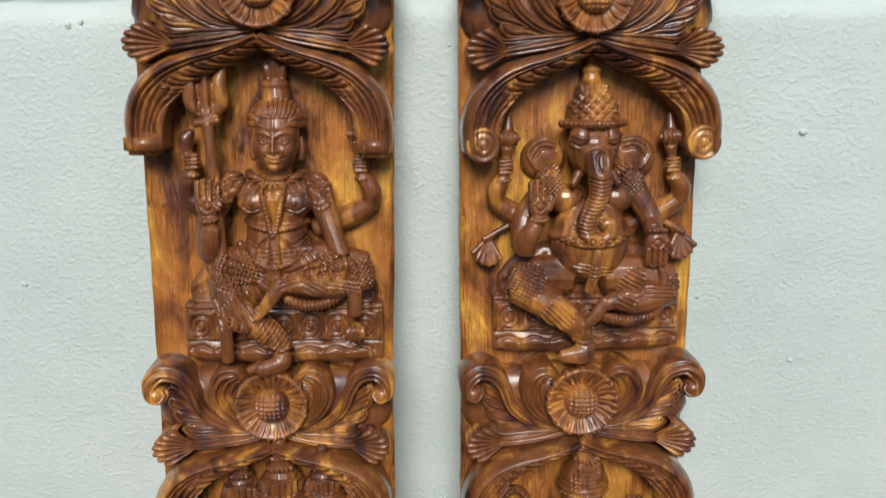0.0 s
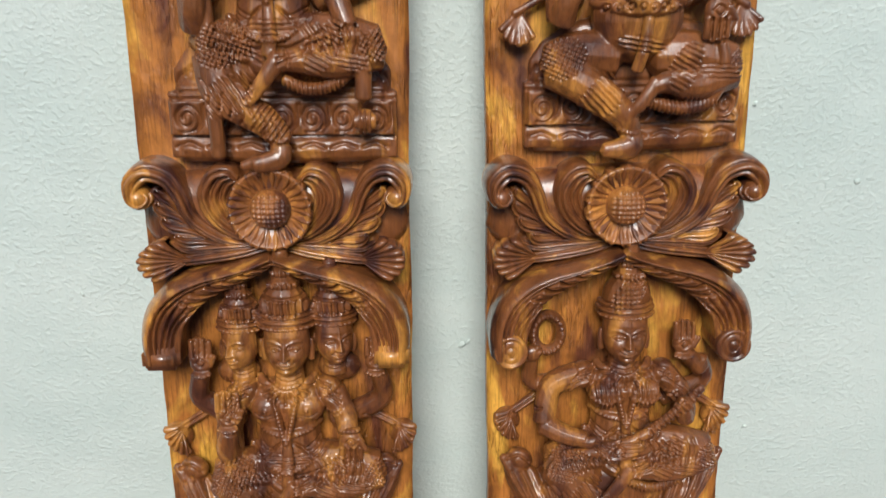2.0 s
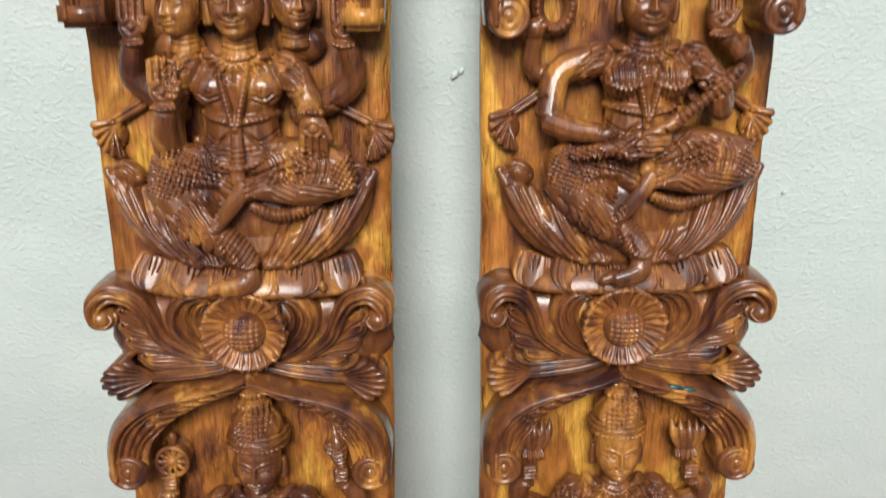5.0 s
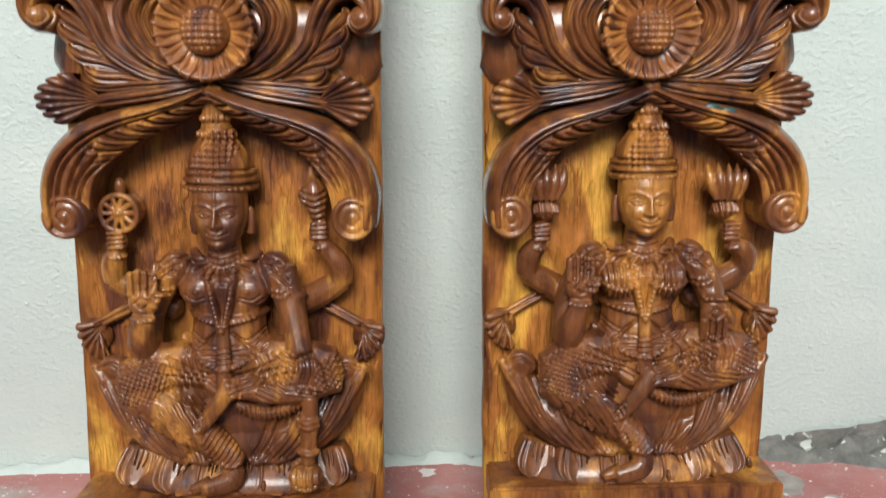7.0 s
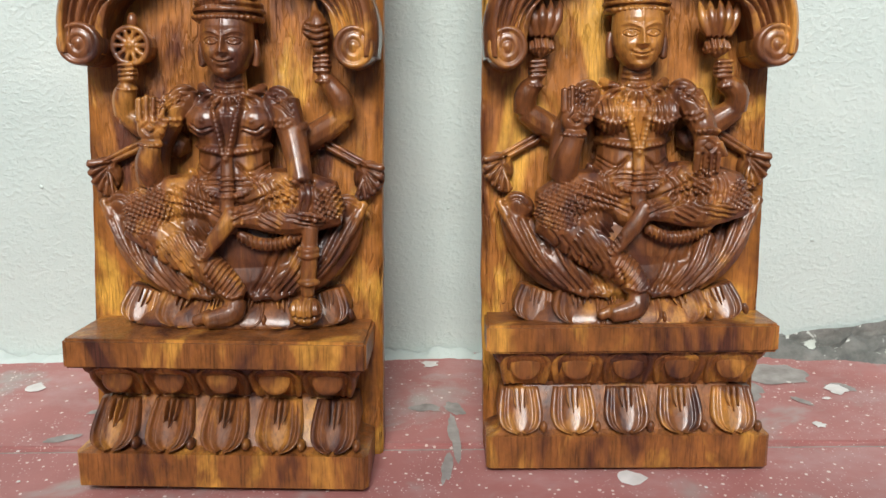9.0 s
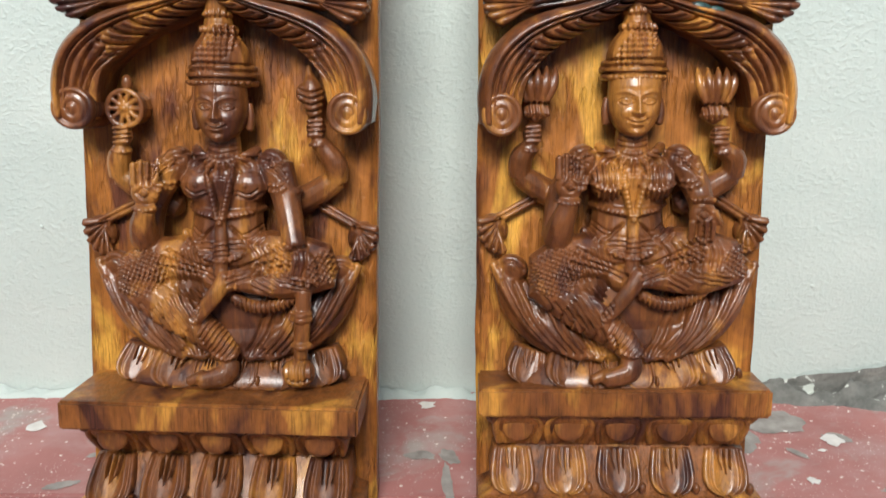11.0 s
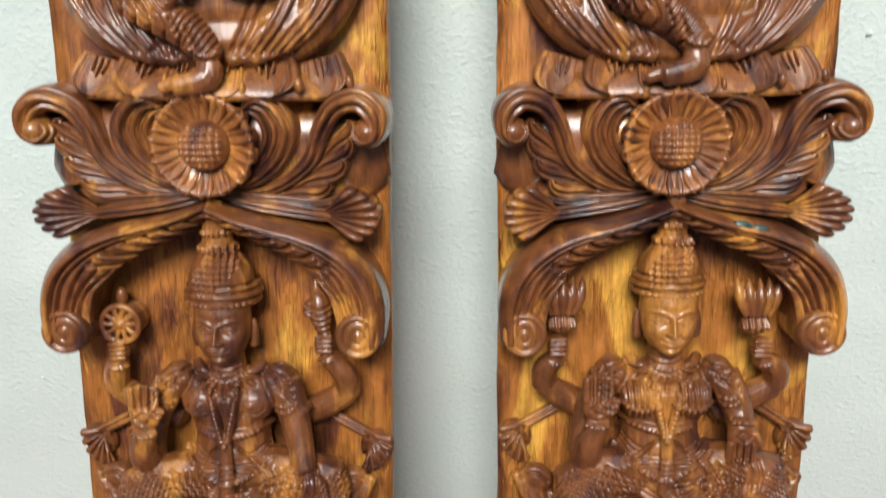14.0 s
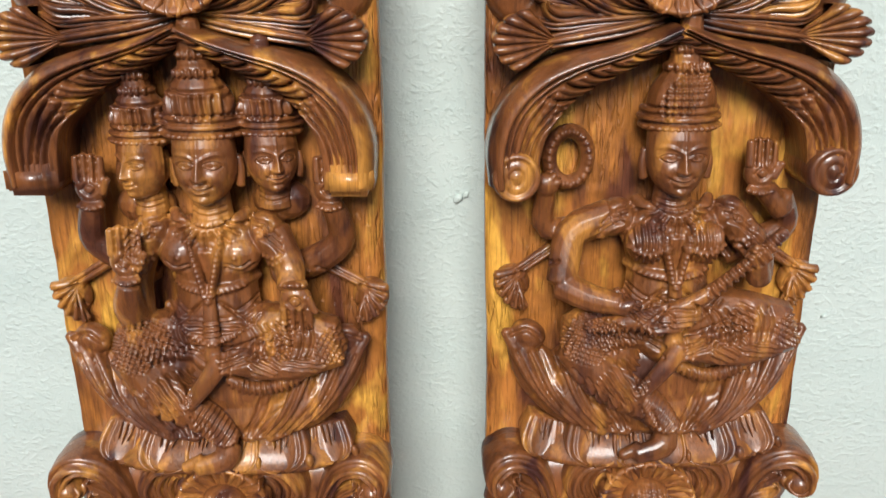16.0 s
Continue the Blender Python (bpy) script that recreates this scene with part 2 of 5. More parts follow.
# ---------------- sculpted figures: limbs and masses fused, then cut with grooves
class Figure:
    def __init__(self):
        self.coarse, self.fine = bmesh.new(), bmesh.new()
        self.bm, self.cuts, self.fields, self.masks = self.coarse, [], [], []

    def detail(self, on):
        self.bm = self.fine if on else self.coarse

    def limb(self, *pts, flat=1.0):
        tube(self.bm, pts, 12, 4, flat)

    def mass(self, x, v, w, rx, rv, rw, turn=0.0):
        ball(self.bm, x, v, w, rx, rv, rw, turn)

    def box(self, x0, x1, v0, v1, w0, w1):
        block(self.bm, x0, x1, v0, v1, w0, w1)

    def cut(self, pts, width=0.0014, depth=-0.0016):
        self.cuts.append((np.array([q[:2] for q in (spline(pts, 5) if len(pts) > 2 else [np.array(q, float) for q in pts])]), width, depth))

    def beads(self, pts, r=0.0022, gap=0.0042, lift=0.0022):
        c = np.array(spline(pts, 8))
        d = np.r_[0, np.cumsum(np.hypot(*np.diff(c, axis=0).T))]
        for s in np.arange(0, d[-1], gap):
            q = np.array([np.interp(s, d, c[:, 0]), np.interp(s, d, c[:, 1])])
            self.cuts.append((np.array([q, q + 1e-5]), r * 0.75, lift))

    def field(self, x, v, rx, rv, kind, wave, amp, turn=0.0):
        """A patch of pattern: stripes, studs or diamonds within an ellipse."""
        self.fields.append((x, v, rx, rv, kind, wave, amp, radians(turn)))

    def fused(self, bm, voxel):
        """One skin round all the masses of a bmesh."""
        rough = new("blank", link_mesh("blank", fix(bm), WOOD_FIGURE))
        mod = rough.modifiers.new("fuse", "REMESH")
        mod.mode, mod.voxel_size = "VOXEL", voxel
        me = bpy.data.meshes.new_from_object(rough.evaluated_get(bpy.context.evaluated_depsgraph_get()))
        blank = rough.data
        bpy.data.objects.remove(rough)
        bpy.data.meshes.remove(blank)
        bm = bmesh.new()
        bm.from_mesh(me)
        bpy.data.meshes.remove(me)
        bmesh.ops.smooth_vert(bm, verts=bm.verts, factor=0.5, use_axis_x=True, use_axis_y=True, use_axis_z=True)
        bmesh.ops.delete(bm, geom=[q for q in bm.verts if q.co.y > 0.002], context="VERTS")
        return bm

    def finish(self, name, voxel=0.0011):
        bm = self.fused(self.coarse, voxel)
        if len(self.fine.verts):
            extra = self.fused(self.fine, 0.0009)
            step = bpy.data.meshes.new("step")
            extra.to_mesh(step)
            extra.free()
            bm.from_mesh(step)
            bpy.data.meshes.remove(step)
        plain = len(bm.verts)
        for grid in self.masks:
            vs = [[bm.verts.new(P(*q)) for q in row] for row in grid]
            for a, b2 in zip(vs, vs[1:]):
                for j in range(len(a) - 1):
                    bm.faces.new((a[j], b2[j], b2[j + 1], a[j + 1]))
        me = link_mesh(name, bm, WOOD_FIGURE)
        count = len(me.vertices)
        co, no = np.empty(count * 3), np.empty(count * 3)
        me.vertices.foreach_get("co", co)
        me.vertices.foreach_get("normal", no)
        co, no = co.reshape(-1, 3), no.reshape(-1, 3)
        facing = np.clip(-no[:, 1] * 2.2 + 0.15, 0, 1)
        move = np.zeros(count)
        for x, v, rx, rv, kind, wave, amp, turn in self.fields:
            dx, dv = co[:, 0] - x, co[:, 2] - v
            a, b2 = dx * math.cos(turn) + dv * math.sin(turn), -dx * math.sin(turn) + dv * math.cos(turn)
            inside = np.clip((1 - (a / rx) ** 2 - (b2 / rv) ** 2) * 4, 0, 1)
            ka, kb = a * 2 * np.pi / wave, b2 * 2 * np.pi / wave
            pat = {"stripes": lambda: np.cos(ka + 0.35 * np.sin(kb * 0.3)), "studs": lambda: 1.2 * np.cos(ka) * np.cos(kb),
                   "diamonds": lambda: np.maximum(np.cos((ka + kb) / 1.4), np.cos((ka - kb) / 1.4)) * -1 + 0.4}[kind]()
            move += inside * amp * 1.3 * pat
        for line, width, depth in self.cuts:
            lo, hi = line.min(0) - 3 * width, line.max(0) + 3 * width
            near = np.where((co[:, 0] > lo[0]) & (co[:, 0] < hi[0]) & (co[:, 2] > lo[1]) & (co[:, 2] < hi[1]))[0]
            if not len(near):
                continue
            q, best = co[near][:, (0, 2)], np.full(len(near), 9.0)
            for s, e in zip(line, line[1:]):
                d = e - s
                t = np.clip(((q - s) @ d) / (d @ d + 1e-12), 0, 1)
                best = np.minimum(best, np.hypot(*(q - s - t[:, None] * d).T))
            move[near] += depth * (2.4 if depth < 0 else 1.7) * np.exp(-(best / (width * 1.15)) ** 2)
        move[plain:] = 0
        co += no * (np.clip(move, -0.0060, 0.0035) * facing)[:, None]
        me.vertices.foreach_set("co", co.ravel())
        me.update()
        return me


def face_mask(k, yaw):
    """A carved face as a fine grid: brow, almond eyes, long nose, smiling lips, round chin; k is its size."""
    down = np.linspace(0, 1, 96)[:, None]
    b = 27.0 - 56.0 * down + np.zeros((1, 97))
    turn = np.linspace(-1.62, 1.62, 97)[None, :]
    half = np.interp(b, [-29, -28, -26, -23, -18, -12, -5, 5, 27], [0.5, 5.5, 9.5, 13.5, 17.8, 21.2, 23.6, 24.6, 23.5])
    deep = np.interp(b, [-29, -28, -26, -23, -12, 5, 18, 27], [9.0, 14.5, 17.8, 19.5, 21.5, 23.0, 23.0, 20.5])
    a = half * np.sin(turn)
    d = deep * np.sign(np.cos(turn)) * np.abs(np.cos(turn)) ** 0.85
    front = np.clip(np.cos(turn) * 2.2, 0, 1)
    g = lambda x, y, sx, sy: np.exp(-((np.abs(a) - x) / sx) ** 2 - ((b - y) / sy) ** 2)
    curve = lambda y, sy: np.exp(-((b - y) / sy) ** 2)
    q = np.abs(a)
    h = 1.5 * curve(9.0 + 4.2 * np.sin(np.clip((q - 2) / 18, 0, 1) * 2.6), 1.5) * np.clip((q - 1.0) / 2, 0, 1) * np.clip((21 - q) / 4, 0, 1)
    h = h - 2.6 * g(9.5, 4.6, 6.5, 4.4) - 1.2 * g(4.2, 5.5, 2.2, 4.5)
    inside = 1 - ((q - 10.2) / 7.0) ** 2 - (np.abs(b - 4.4) / 3.1) ** 1.6
    h = h + 2.0 * np.clip(inside * 3, 0, 1) ** 0.6 * np.sqrt(np.clip(1 - ((q - 10.2) / 9) ** 2, 0, 1))
    h = h - 1.0 * np.exp(-((inside + 0.05) / 0.16) ** 2) * (q < 18) * (q > 2.6)
    h = h + 0.9 * np.exp(-((inside + 0.55) / 0.30) ** 2) * (b > 3.5) * (q < 19) * (q > 2.6)
    h = h - 0.7 * np.exp(-((np.hypot(q - 9.6, b - 4.8) - 1.7) / 0.6) ** 2)
    rise = np.interp(b, [-9.5, -8.0, -5.5, 2, 9, 14], [0, 4.6, 8.6, 5.6, 2.4, 0])
    h = h + rise * np.exp(-(q / np.interp(b, [-8, -4, 3, 10], [3.1, 3.3, 2.3, 2.6])) ** 2)
    h = h + 3.0 * g(3.9, -5.8, 1.9, 1.9) - 0.9 * g(2.2, -8.6, 1.1, 0.9)
    h = h + 2.4 * g(12.5, -6.5, 6.5, 6.0) - 1.2 * np.exp(-((q - (5.6 + 0.55 * (-7 - b))) / 1.1) ** 2) * (b < -5.5) * (b > -14)
    smile = -14.2 + 0.030 * a * a
    h = h + 2.0 * g(0, -14.5, 9.0, 5.0)
    h = h + 1.5 * curve(smile + 1.7, 1.3) * np.clip((9.0 - q) / 4, 0, 1) + 2.0 * curve(smile - 2.1, 1.5) * np.clip((7.0 - q) / 3.5, 0, 1)
    h = h - 2.0 * curve(smile, 0.75) * np.clip((10.5 - q) / 2.0, 0, 1) - 1.0 * g(10.2, -11.2, 1.6, 1.6) - 0.7 * g(0, -10.6, 1.0, 1.6)
    h = h - 1.2 * g(0, -19.4, 5.5, 1.6) + 2.4 * g(0, -23.6, 6.0, 3.6)
    h = h + 0.9 * np.exp(-(a / 1.2) ** 2) * np.clip((b - 11) / 2, 0, 1)
    w = d + h * front
    c, s = math.cos(yaw), math.sin(yaw)
    return np.stack([(a * c + w * s) * 0.001 * k, b * 0.001 * k, (w * c - a * s) * 0.001 * k], -1)


def face(f, x, v, w, k=1.0, turn=0.0):
    """A head, its neck and ears, with a finely carved face; turn is its yaw in degrees."""
    f.detail(True)
    f.mass(x, v + 0.003 * k, w - 0.003 * k, 0.0235 * k, 0.028 * k, 0.020 * k)
    for s in (-1, 1):
        f.limb((x + s * 0.0245 * k, v + 0.007 * k, w - 0.004, 0.0030 * k), (x + s * 0.0260 * k, v - 0.004 * k, w - 0.003, 0.0034 * k), (x + s * 0.0245 * k, v - 0.016 * k, w - 0.003, 0.0038 * k))
    f.limb((x, v - 0.016 * k, w - 0.006, 0.014 * k), (x, v - 0.046 * k, w - 0.006, 0.0170 * k))
    for q in (0.0315, 0.0365):
        f.cut([(x - 0.013 * k, v - q * k), (x, v - (q + 0.002) * k), (x + 0.013 * k, v - q * k)], 0.0009, -0.0008)
    f.detail(False)
    f.masks.append(face_mask(k, radians(turn)) + np.array((x, v, w)))


def tall_crown(f, x, v, w, k=1.0, kind="diamonds"):
    """A banded crown, its dome and its knob, from the brow at v upwards."""
    f.detail(True)
    for lift, r, q in ((0.0, 0.0292, 0.0036), (0.0068, 0.0300, 0.0038), (0.0130, 0.0290, 0.0030)):
        f.limb(*[(x + r * k * math.sin(a), v + lift * k, w - 0.006 + (r - 0.002) * k * math.cos(a), q * k) for a in np.linspace(-1.7, 1.7, 9)])
    f.limb((x, v - 0.002, w - 0.002, 0.0275 * k), (x, v + 0.018 * k, w, 0.0280 * k), (x, v + 0.031 * k, w + 0.002, 0.0250 * k), (x, v + 0.043 * k, w + 0.003, 0.0165 * k), flat=0.95)
    f.limb((x, v + 0.0450 * k, w + 0.003, 0.0178 * k), (x, v + 0.0485 * k, w + 0.003, 0.0178 * k))
    f.limb((x, v + 0.049 * k, w + 0.004, 0.0140 * k), (x, v + 0.057 * k, w + 0.005, 0.0125 * k))
    f.limb((x, v + 0.0590 * k, w + 0.006, 0.0140 * k), (x, v + 0.0620 * k, w + 0.006, 0.0135 * k))
    f.limb((x, v + 0.064 * k, w + 0.008, 0.0110 * k), (x, v + 0.074 * k, w + 0.010, 0.0100 * k), (x, v + 0.086 * k, w + 0.012, 0.0080 * k))
    if kind == "slots":
        f.field(x, v + 0.023 * k, 0.032 * k, 0.0105 * k, "stripes", 0.0064, 0.0016)
        f.beads([(x - 0.026 * k, v + 0.0325 * k), (x, v + 0.031 * k), (x + 0.026 * k, v + 0.0325 * k)], 0.0020, 0.0044, 0.0014)
        f.cut([(x - 0.028 * k, v + 0.0355 * k), (x, v + 0.034 * k), (x + 0.028 * k, v + 0.0355 * k)], 0.0012, -0.0014)
    else:
        f.field(x, v + 0.0295 * k, 0.030 * k, 0.0135 * k, "studs", 0.0070, 0.0015, 45)
    f.field(x, v + 0.0467 * k, 0.022 * k, 0.0035, "stripes", 0.0048, 0.0009)
    f.field(x, v + 0.0605 * k, 0.018 * k, 0.0030, "stripes", 0.0044, 0.0008)
    f.beads([(x - 0.03 * k, v + 0.0005), (x - 0.015 * k, v), (x, v), (x + 0.015 * k, v), (x + 0.03 * k, v + 0.0005)], 0.0020, 0.0044, 0.0014)
    for q in (0.0034, 0.0102, 0.0162):
        f.cut([(x - 0.032 * k, v + q * k), (x, v + q * k), (x + 0.032 * k, v + q * k)], 0.0009, -0.0013)
    f.detail(False)


def palm(f, x, v, w, k=1.0, turn=0.0, down=False):
    """An open hand seen from its palm, fingers up (or down)."""
    s = -1 if down else 1
    f.detail(True)
    f.mass(x, v, w - 0.002, 0.0135 * k, 0.0140 * k, 0.0085 * k)
    for i in range(4):
        a = (i - 1.5) * 0.0062 * k
        f.limb((x + a, v + s * 0.006 * k, w, 0.0042 * k), (x + a * 1.04 + turn * 0.004, v + s * (0.029 - abs(i - 1.3) * 0.0022) * k, w - 0.002, 0.0036 * k))
        if i:
            f.cut([(x + a - 0.0028 * k, v + s * 0.007 * k), (x + a * 1.05 - 0.0028 * k, v + s * 0.029 * k)], 0.0008, -0.0016)
    f.limb((x + 0.010 * k, v - s * 0.004 * k, w + 0.002, 0.0034 * k), (x + 0.0165 * k, v + s * 0.009 * k, w + 0.003, 0.0028 * k))
    f.cut([(x - 0.006 * k, v), (x, v + 0.005 * k), (x + 0.006 * k, v), (x, v - 0.005 * k), (x - 0.006 * k, v)], 0.0010, -0.0012)
    f.limb((x - 0.009 * k, v - s * 0.014 * k, w, 0.0036 * k), (x, v - s * 0.0155 * k, w + 0.005, 0.0036 * k), (x + 0.009 * k, v - s * 0.014 * k, w, 0.0036 * k))
    f.beads([(x - 0.010 * k, v - s * 0.0145 * k), (x, v - s * 0.016 * k), (x + 0.010 * k, v - s * 0.0145 * k)], 0.0016, 0.0036, 0.0013)
    f.detail(False)


def torso(f, x=0.0, female=False, bare=True):
    f.mass(x, 0.351, 0.020, 0.043, 0.026, 0.022)
    f.limb((x, 0.35, 0.018, 0.040), (x, 0.320, 0.018, 0.034), (x, 0.295, 0.020, 0.037), (x, 0.275, 0.018, 0.048), flat=0.66)
    f.mass(x, 0.262, 0.020, 0.066, 0.020, 0.022)
    f.mass(x, 0.256, 0.032, 0.024, 0.020, 0.018)
    f.mass(x, 0.293, 0.030, 0.024, 0.019, 0.016)
    for s in (-1, 1):
        if female:
            f.mass(x + s * 0.0225, 0.345, 0.034, 0.0175, 0.0175, 0.0165)
            f.field(x + s * 0.0225, 0.352, 0.016, 0.010, "stripes", 0.0050, 0.0013)
            f.beads([(x + s * 0.006, 0.343), (x + s * 0.0225, 0.338), (x + s * 0.039, 0.344)], 0.002, 0.0042, 0.0016)
            f.field(x + s * 0.0225, 0.333, 0.013, 0.006, "stripes", 0.0045, 0.0013)
        else:
            f.mass(x + s * 0.0215, 0.344, 0.029, 0.020, 0.0165, 0.0145)
            f.mass(x + s * 0.0225, 0.345, 0.0435, 0.0022, 0.0022, 0.0022)
            f.cut([(x + s * 0.014, 0.335), (x + s * 0.026, 0.331), (x + s * 0.036, 0.337)], 0.0011, -0.0012)
            f.cut([(x + s * 0.015, 0.339), (x + s * 0.026, 0.336), (x + s * 0.034, 0.341)], 0.0009, -0.0010)
        # long necklace, girdle, shoulder frill
        f.limb((x + s * 0.013, 0.366, 0.036, 0.0036), (x + s * 0.009, 0.345, 0.044, 0.0036), (x + s * 0.003, 0.318, 0.046, 0.0034), (x, 0.308, 0.046, 0.003))
        f.beads([(x + s * 0.013, 0.366), (x + s * 0.009, 0.345), (x + s * 0.003, 0.318), (x, 0.308)], 0.0021, 0.0044, 0.0018)
        f.mass(x + s * 0.046, 0.363, 0.022, 0.0145, 0.0165, 0.016, s * 25)
        for k in range(3):
            f.cut([(x + s * (0.034 + 0.004 * k), 0.374 - 0.006 * k), (x + s * (0.048 + 0.002 * k), 0.372 - 0.007 * k), (x + s * (0.059 + 0.001 * k), 0.362 - 0.006 * k)], 0.0012, -0.0014)
        f.cut([(x + s * (0.047 + 0.004 * math.cos(a)), 0.366 + 0.004 * math.sin(a)) for a in np.linspace(0, 6.3, 9)], 0.0010, -0.0014)
        for v in (0.3475, 0.3420):
            f.beads([(x + s * 0.060, v + 0.002), (x + s * 0.053, v - 0.002), (x + s * 0.043, v - 0.001)], 0.0018, 0.004, 0.0013)
    f.limb((x - 0.035, 0.322, 0.016, 0.0034), (x - 0.020, 0.319, 0.036, 0.0036), (x, 0.317, 0.042, 0.0038), (x + 0.020, 0.319, 0.036, 0.0036), (x + 0.035, 0.322, 0.016, 0.0034))
    f.beads([(x - 0.030, 0.3195), (x, 0.3155), (x + 0.030, 0.3195)], 0.0016, 0.0038, 0.0012)
    f.limb((x - 0.042, 0.297, 0.020, 0.0045), (x - 0.018, 0.281, 0.042, 0.0048), (x, 0.277, 0.046, 0.005), (x + 0.018, 0.281, 0.042, 0.0048), (x + 0.042, 0.297, 0.020, 0.0045))
    for s in (-1, 1):
        for k in range(4):
            f.cut([(x + s * (0.008 + k * 0.003), 0.306 - k * 0.003), (x + s * (0.020 + k * 0.003), 0.2985 - k * 0.0035), (x + s * (0.034 + k * 0.002), 0.306 - k * 0.003)], 0.0010, -0.0010)
    f.beads([(x - 0.034, 0.292), (x - 0.018, 0.2795), (x, 0.2755), (x + 0.018, 0.2795), (x + 0.034, 0.292)], 0.0021, 0.0048, 0.002)
    f.mass(x, 0.296, 0.0455, 0.003, 0.004, 0.002)
    for k in range(3):
        f.cut([(x - 0.050 - 0.004 * k, 0.285 - 0.007 * k), (x - 0.022, 0.270 - 0.005 * k), (x - 0.009, 0.266 - 0.006 * k)], 0.0012, -0.0014)
        f.cut([(x + 0.050 + 0.004 * k, 0.285 - 0.007 * k), (x + 0.022, 0.270 - 0.005 * k), (x + 0.009, 0.266 - 0.006 * k)], 0.0012, -0.0014)
    # collar of petals
    f.limb((x - 0.030, 0.377, 0.016, 0.0045), (x - 0.020, 0.369, 0.029, 0.0060), (x, 0.363, 0.0365, 0.0062), (x + 0.020, 0.369, 0.029, 0.0060), (x + 0.030, 0.377, 0.016, 0.0045))
    f.beads([(x - 0.027, 0.381), (x - 0.016, 0.374), (x, 0.371), (x + 0.016, 0.374), (x + 0.027, 0.381)], 0.0018, 0.0040, 0.0012)
    for i in range(9):
        a = radians(200 + i * 17.5)
        f.cut([(x + 0.018 * math.cos(a), 0.377 + 0.012 * math.sin(a)), (x + 0.032 * math.cos(a), 0.377 + 0.024 * math.sin(a))], 0.0011, -0.0016)
    # sash end between the legs
    f.limb((x, 0.312, 0.046, 0.0055), (x + 0.001, 0.286, 0.050, 0.0065), (x, 0.262, 0.052, 0.0075), flat=0.7)
    f.field(x, 0.287, 0.008, 0.026, "stripes", 0.0048, 0.0013, 90)


def legs(f, x=0.0, dx=0.0, low=0.0):
    """One leg folded across, the other down with its foot on the seat."""
    f.limb((x - 0.018, 0.272, 0.026, 0.024), (x - 0.055, 0.270, 0.032, 0.024), (x - 0.090 + dx, 0.256 + low, 0.036, 0.022), flat=0.85)
    f.limb((x - 0.088 + dx, 0.252 + low, 0.036, 0.021), (x - 0.050, 0.226, 0.042, 0.0195), (x - 0.012, 0.200, 0.044, 0.0155), (x + 0.006, 0.180, 0.045, 0.0115), flat=0.9)
    f.limb((x + 0.004, 0.176, 0.046, 0.0105), (x + 0.001, 0.164, 0.050, 0.011), (x - 0.022, 0.158, 0.054, 0.008), flat=0.8)
    f.limb((x - 0.018, 0.163, 0.050, 0.0065), (x - 0.034, 0.1565, 0.052, 0.005))
    f.limb((x + 0.018, 0.274, 0.026, 0.024), (x + 0.055, 0.278, 0.032, 0.024), (x + 0.096, 0.270, 0.034, 0.021), flat=0.85)
    f.limb((x + 0.098, 0.266, 0.034, 0.019), (x + 0.060, 0.255, 0.045, 0.0155), (x + 0.020, 0.258, 0.051, 0.0115), (x + 0.006, 0.256, 0.054, 0.009))
    f.limb((x + 0.008, 0.262, 0.055, 0.0085), (x - 0.004, 0.244, 0.058, 0.008), (x - 0.018, 0.226, 0.058, 0.0065), (x - 0.024, 0.218, 0.056, 0.005), flat=0.8)
    f.mass(x - 0.046, 0.246, 0.030, 0.032, 0.020, 0.018, -30)
    f.mass(x + 0.048, 0.252, 0.026, 0.036, 0.020, 0.018)
    # draped hem like a rope
    f.limb((x + 0.010, 0.240, 0.047, 0.0055), (x + 0.030, 0.231, 0.046, 0.006), (x + 0.055, 0.234, 0.043, 0.006), (x + 0.073, 0.248, 0.042, 0.006), (x + 0.078, 0.272, 0.046, 0.0055))
    f.field(x + 0.04, 0.233, 0.034, 0.008, "stripes", 0.0044, 0.0014)
    f.field(x + 0.075, 0.257, 0.008, 0.018, "stripes", 0.0044, 0.0014, 80)
    f.field(x - 0.076 + dx, 0.262 + low, 0.030, 0.022, "studs", 0.0058, 0.0017, 25)
    f.field(x + 0.102, 0.272, 0.020, 0.016, "studs", 0.0058, 0.0017, 15)
    f.field(x - 0.042, 0.224, 0.030, 0.019, "stripes", 0.0048, 0.0013, 35)
    f.field(x - 0.002, 0.200, 0.022, 0.016, "stripes", 0.0046, 0.0012, -35)
    f.field(x + 0.050, 0.270, 0.030, 0.014, "stripes", 0.0050, 0.0013, 60)
    f.field(x - 0.040, 0.268, 0.026, 0.016, "stripes", 0.0056, 0.0012, 20)
    for k in range(7):
        f.cut([(x - 0.086 + dx * 0.6 + k * 0.011, 0.240 - k * 0.0062), (x - 0.078 + dx * 0.6 + k * 0.0105, 0.228 - k * 0.0066), (x - 0.080 + dx * 0.6 + k * 0.010, 0.216 - k * 0.0060)], 0.0011, -0.0014)
        f.cut([(x + 0.026 + k * 0.009, 0.290), (x + 0.034 + k * 0.008, 0.278), (x + 0.030 + k * 0.008, 0.264)], 0.0011, -0.0014)
    f.beads([(x - 0.008, 0.186), (x + 0.004, 0.181), (x + 0.017, 0.187)], 0.002, 0.0042, 0.0018)
    f.beads([(x + 0.013, 0.268), (x + 0.017, 0.259), (x + 0.016, 0.250)], 0.0019, 0.004, 0.0018)
    for a in range(3):
        f.cut([(x - 0.017 - a * 0.0035, 0.2315 - a * 0.001), (x - 0.022 - a * 0.002, 0.222 - a * 0.001)], 0.0007, -0.001)


